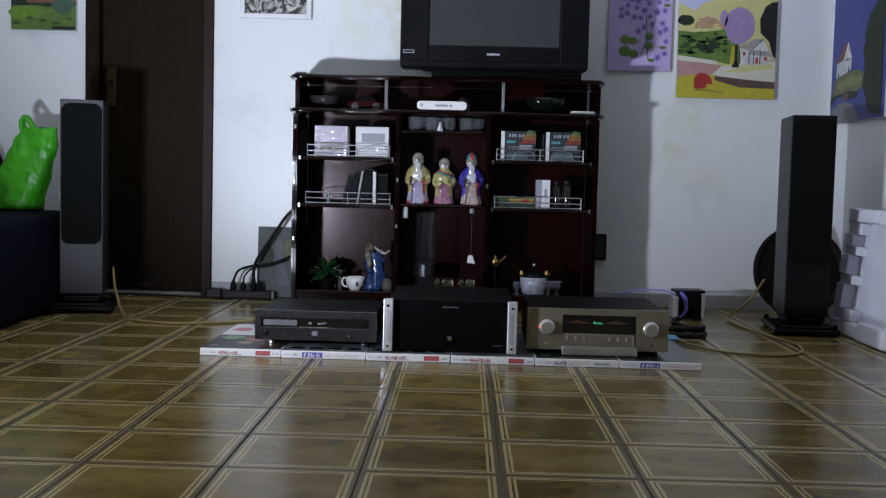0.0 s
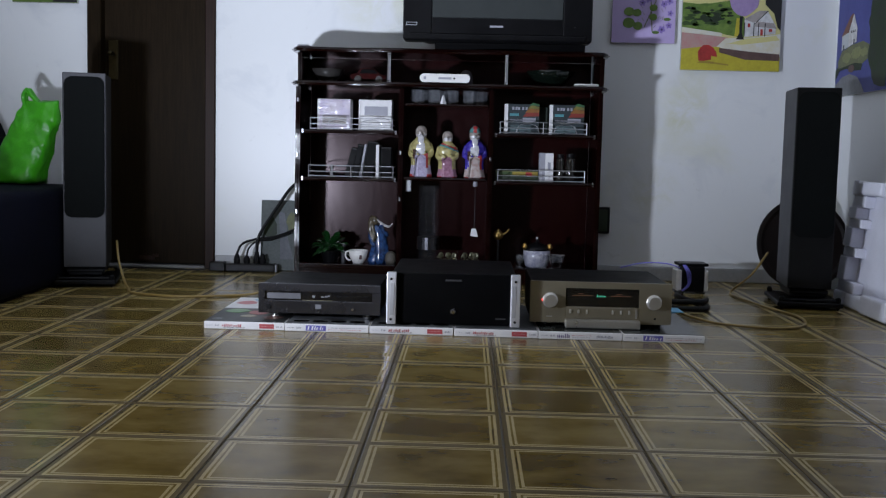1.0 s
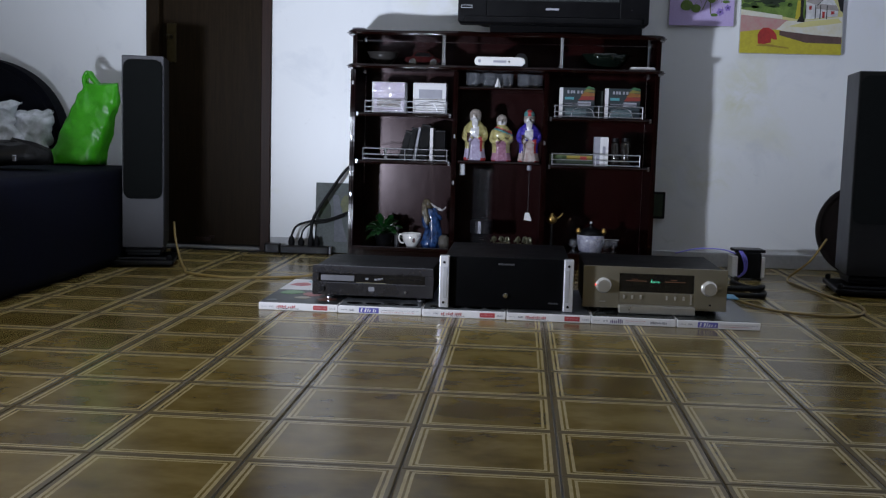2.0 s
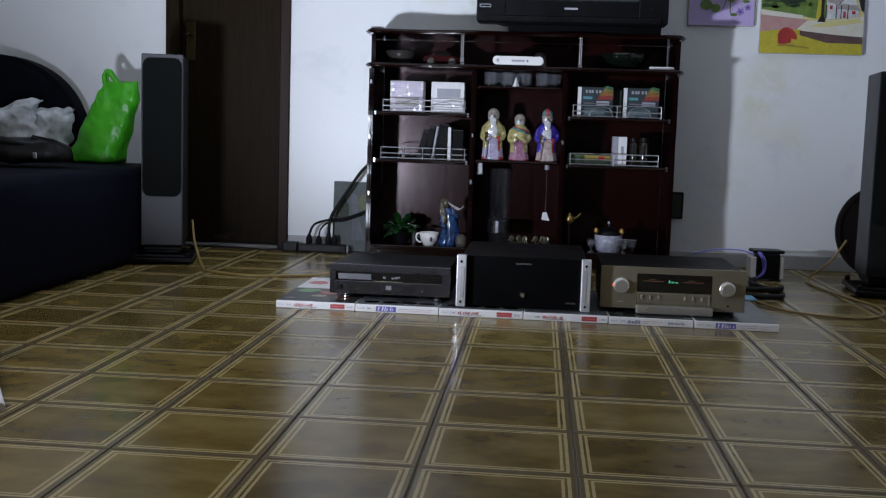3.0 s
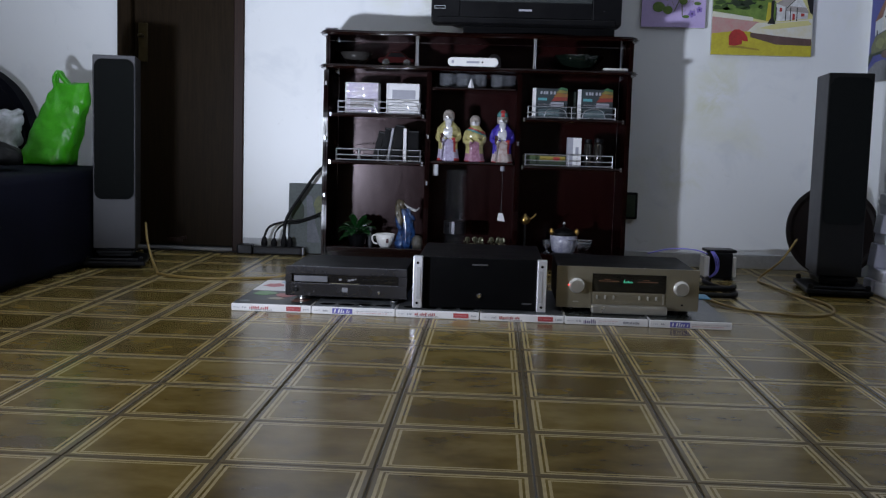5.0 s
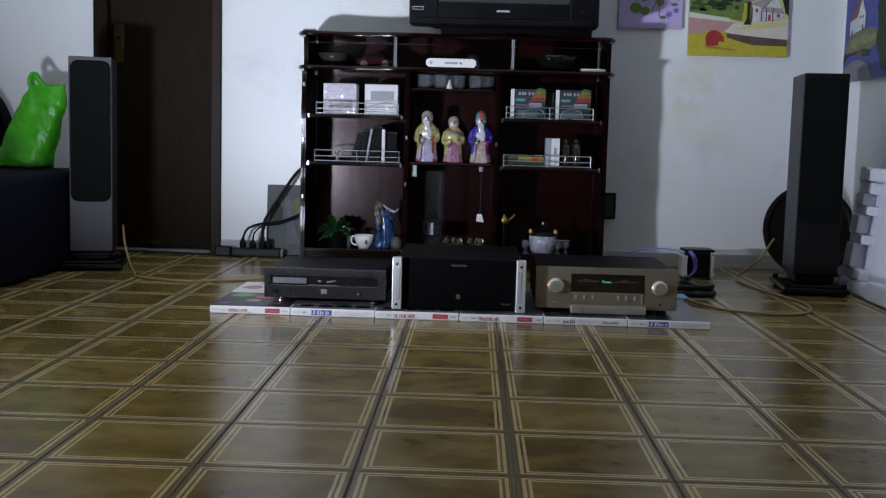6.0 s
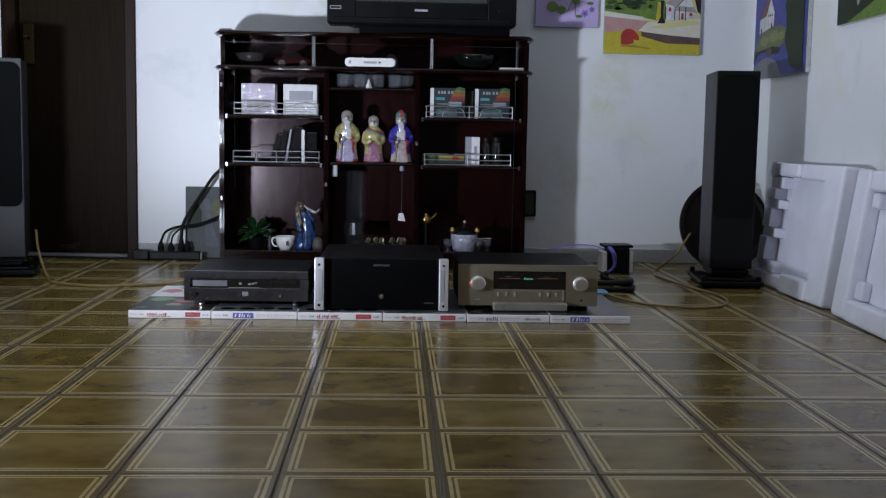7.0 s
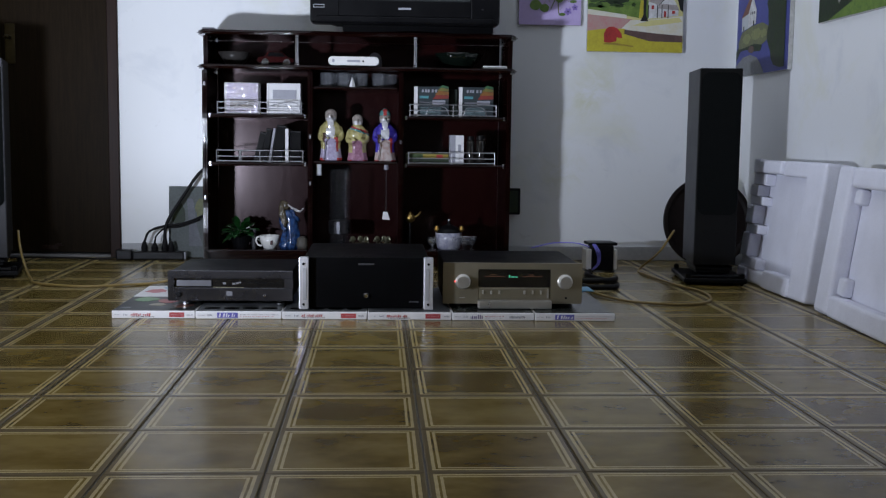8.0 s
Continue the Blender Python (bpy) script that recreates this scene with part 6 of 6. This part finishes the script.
part("tag", prism([(-0.013, 0.262), (0.008, 0.262), (0.020, 0.222), (-0.018, 0.226)], -0.001, 0.001, "y"), WHITEC, s)
part("hook", lathe([(0.010, 0.466), (0.012, 0.472), (0.010, 0.4915)], 12), GREYP, s)
s = simple("cabinet_lamp", "small white lamp block fixed under the middle shelf", "lamp", (-0.285, 5.16, 0.0))
part("block", box(-0.012, 0.014, 0, 0.03, 0.440, 0.4915, 0.003), PALE, s)
part("cap", box(-0.014, 0.016, -0.002, 0.032, 0.436, 0.4398, 0.001), GREYP, s)
GILT = mat("pale_gilt", (0.14, 0.135, 0.085), 0.3, 0.5, vary=0.2, scale=60)
first = simple("trinket", "tiny gilt flower trinket on the cabinet floor", "trinket", (-0.12, 5.17, TB), group="gilt trinkets")
part("stem", lathe([(0.012, 0), (0.004, 0.006), (0.003, 0.038)], 10), OLDBRASS, first)
bm = lathe([(0.004, 0.036), (0.011, 0.046), (0.009, 0.058), (0.002, 0.064)], 20, wave=lambda a, z: 1 + 0.35 * math.cos(5 * a))
for k in range(4):
    lathe([(0.001, 0.0), (0.005, 0.005), (0.004, 0.010), (0.001, 0.012)], 10, at=(0.014 * math.cos(1.6 * k), 0.012 * math.sin(1.6 * k), 0.022 + 0.006 * (k % 3)), bm=bm)
part("flower_head", bm, GILT, first)
for x, y in ((-0.085, 5.18), (-0.055, 5.16), (-0.005, 5.18), (0.03, 5.20), (0.05, 5.17)):
    copy_thing(first, pose(x, y, TB, 0, 0, x * 900))

s = simple("oil_lamp", "small round brass oil lamp on a dark stand", "oil lamp", (0.155, 5.18, TB))
part("stand", lathe([(0.034, 0), (0.034, 0.006), (0.006, 0.014), (0.006, 0.13)], 16), BLACKP, s)
part("vessel", lathe([(0.006, 0.13), (0.022, 0.140), (0.025, 0.155), (0.018, 0.170), (0.006, 0.176), (0.008, 0.182)], 20), BRASS, s, "round brass vessel", smooth=True)
part("spout", tube([(0.018, 0, 0.155), (0.036, 0, 0.165), (0.052, 0, 0.183)], 0.004, 8), BRASS, s, smooth=True)


def make_casserole():
    c = thing("casserole", "white patterned enamel casserole with black lid and brass knobs", "pot", (0.345, 5.20, TB))
    part("bowl_shell", lathe([(0.046, 0), (0.056, 0.008), (0.064, 0.05), (0.066, 0.082), (0.062, 0.083)], 30), mat("enamel_pattern", (0.46, 0.46, 0.52), 0.25, second=(0.22, 0.22, 0.30), scale=30), c, "white enamel with blue-grey pattern", smooth=True)
    part("lid", lathe([(0.064, 0.083), (0.062, 0.092), (0.046, 0.108), (0.02, 0.118), (0.006, 0.126)], 30), BLACKP, c, "black domed lid", smooth=True)
    part("knob", lathe([(0.005, 0.126), (0.010, 0.138), (0.006, 0.148)], 14), CHROME, c)
    for sx in (-1, 1):
        part("ear", lathe([(0.006, 0.086), (0.015, 0.098), (0.010, 0.114), (0.003, 0.118)], 12, at=(sx * 0.060, -0.02, 0)), BRASS, c, "small brass ear")


make_casserole()
first = simple("liqueur_glass", "small clear stemmed glass before the casserole", "glass", (0.262, 5.15, TB), group="small glasses")
part("cup", lathe([(0.018, 0), (0.018, 0.003), (0.005, 0.008), (0.005, 0.022), (0.018, 0.032), (0.022, 0.062), (0.020, 0.062), (0.015, 0.036)], 18), GLASS, first, smooth=True)
for x, y in ((0.375, 5.14), (0.415, 5.15), (0.455, 5.17)):
    copy_thing(first, pose(x, y, TB))
s = simple("teaspoon", "silver teaspoon resting across the small glasses", "spoon", (0.41, 5.145, TB + 0.064), 12)
bm = tube([(-0.05, 0, 0.001), (0.0, 0, 0.003), (0.05, 0, 0.001)], 0.0022, 6)
lathe([(0.002, -0.002), (0.010, 0.0), (0.011, 0.003), (0.004, 0.004)], 12, (1.5, 1), (0.06, 0, 0), bm)
part("spoon_body", bm, CHROME, s, smooth=True)


# ---- floor tiles, those in view as pieces ----
TS, TX, TY = 0.30, -0.5064, 1.9580


def tile_mesh(name, centres):
    g = 0.0035
    b = 0.0022
    h = TS / 2 - g / 2
    verts, faces, uvs = [], [], []
    for cx, cy in centres:
        k = len(verts)
        for r, z in ((h, -0.003), (h, -0.001), (h - b, 0.0)):
            verts += [(cx - r, cy - r, z), (cx + r, cy - r, z), (cx + r, cy + r, z), (cx - r, cy + r, z)]
        faces.append((k + 8, k + 9, k + 10, k + 11))
        for lo in (0, 4):
            for i in range(4):
                j = (i + 1) % 4
                faces.append((k + lo + i, k + lo + j, k + lo + 4 + j, k + lo + 4 + i))
    me = bpy.data.meshes.new(name)
    me.from_pydata(verts, [], faces)
    lay = me.uv_layers.new(name="UVMap")
    per = 12
    cs = list(centres)
    for poly in me.polygons:
        for li in poly.loop_indices:
            vi = me.loops[li].vertex_index
            cx, cy = cs[vi // per]
            v = me.vertices[vi].co
            lay.data[li].uv = ((v.x - cx) / TS + 0.5, (v.y - cy) / TS + 0.5)
    me.materials.append(TILE)
    return me


one = tile_mesh("tile", [(0, 0)])
rest = []
for i in range(-11, 8):
    for j in range(-22, 12):
        cx, cy = TX + TS * (i + 0.5), TY + TS * (j + 0.5)
        if cx - TS / 2 < XL - 0.05 or cx + TS / 2 > XR + 0.16 or cy + TS / 2 > WY + 0.16 or cy - TS / 2 < YB - 0.16:
            continue
        if -8 <= i and j >= -4:
            t = new("tile", one)
            t.location = (cx, cy, 0)
            t.rotation_euler = (0, 0, radians(90 * random.Random(i * 31 + j).randrange(4)))
            t.parent = floor
        else:
            rest.append((cx, cy))
spare = new("tile_field", tile_mesh("tile_field", rest))
spare.parent = floor
tagged(spare, kind="stuff")
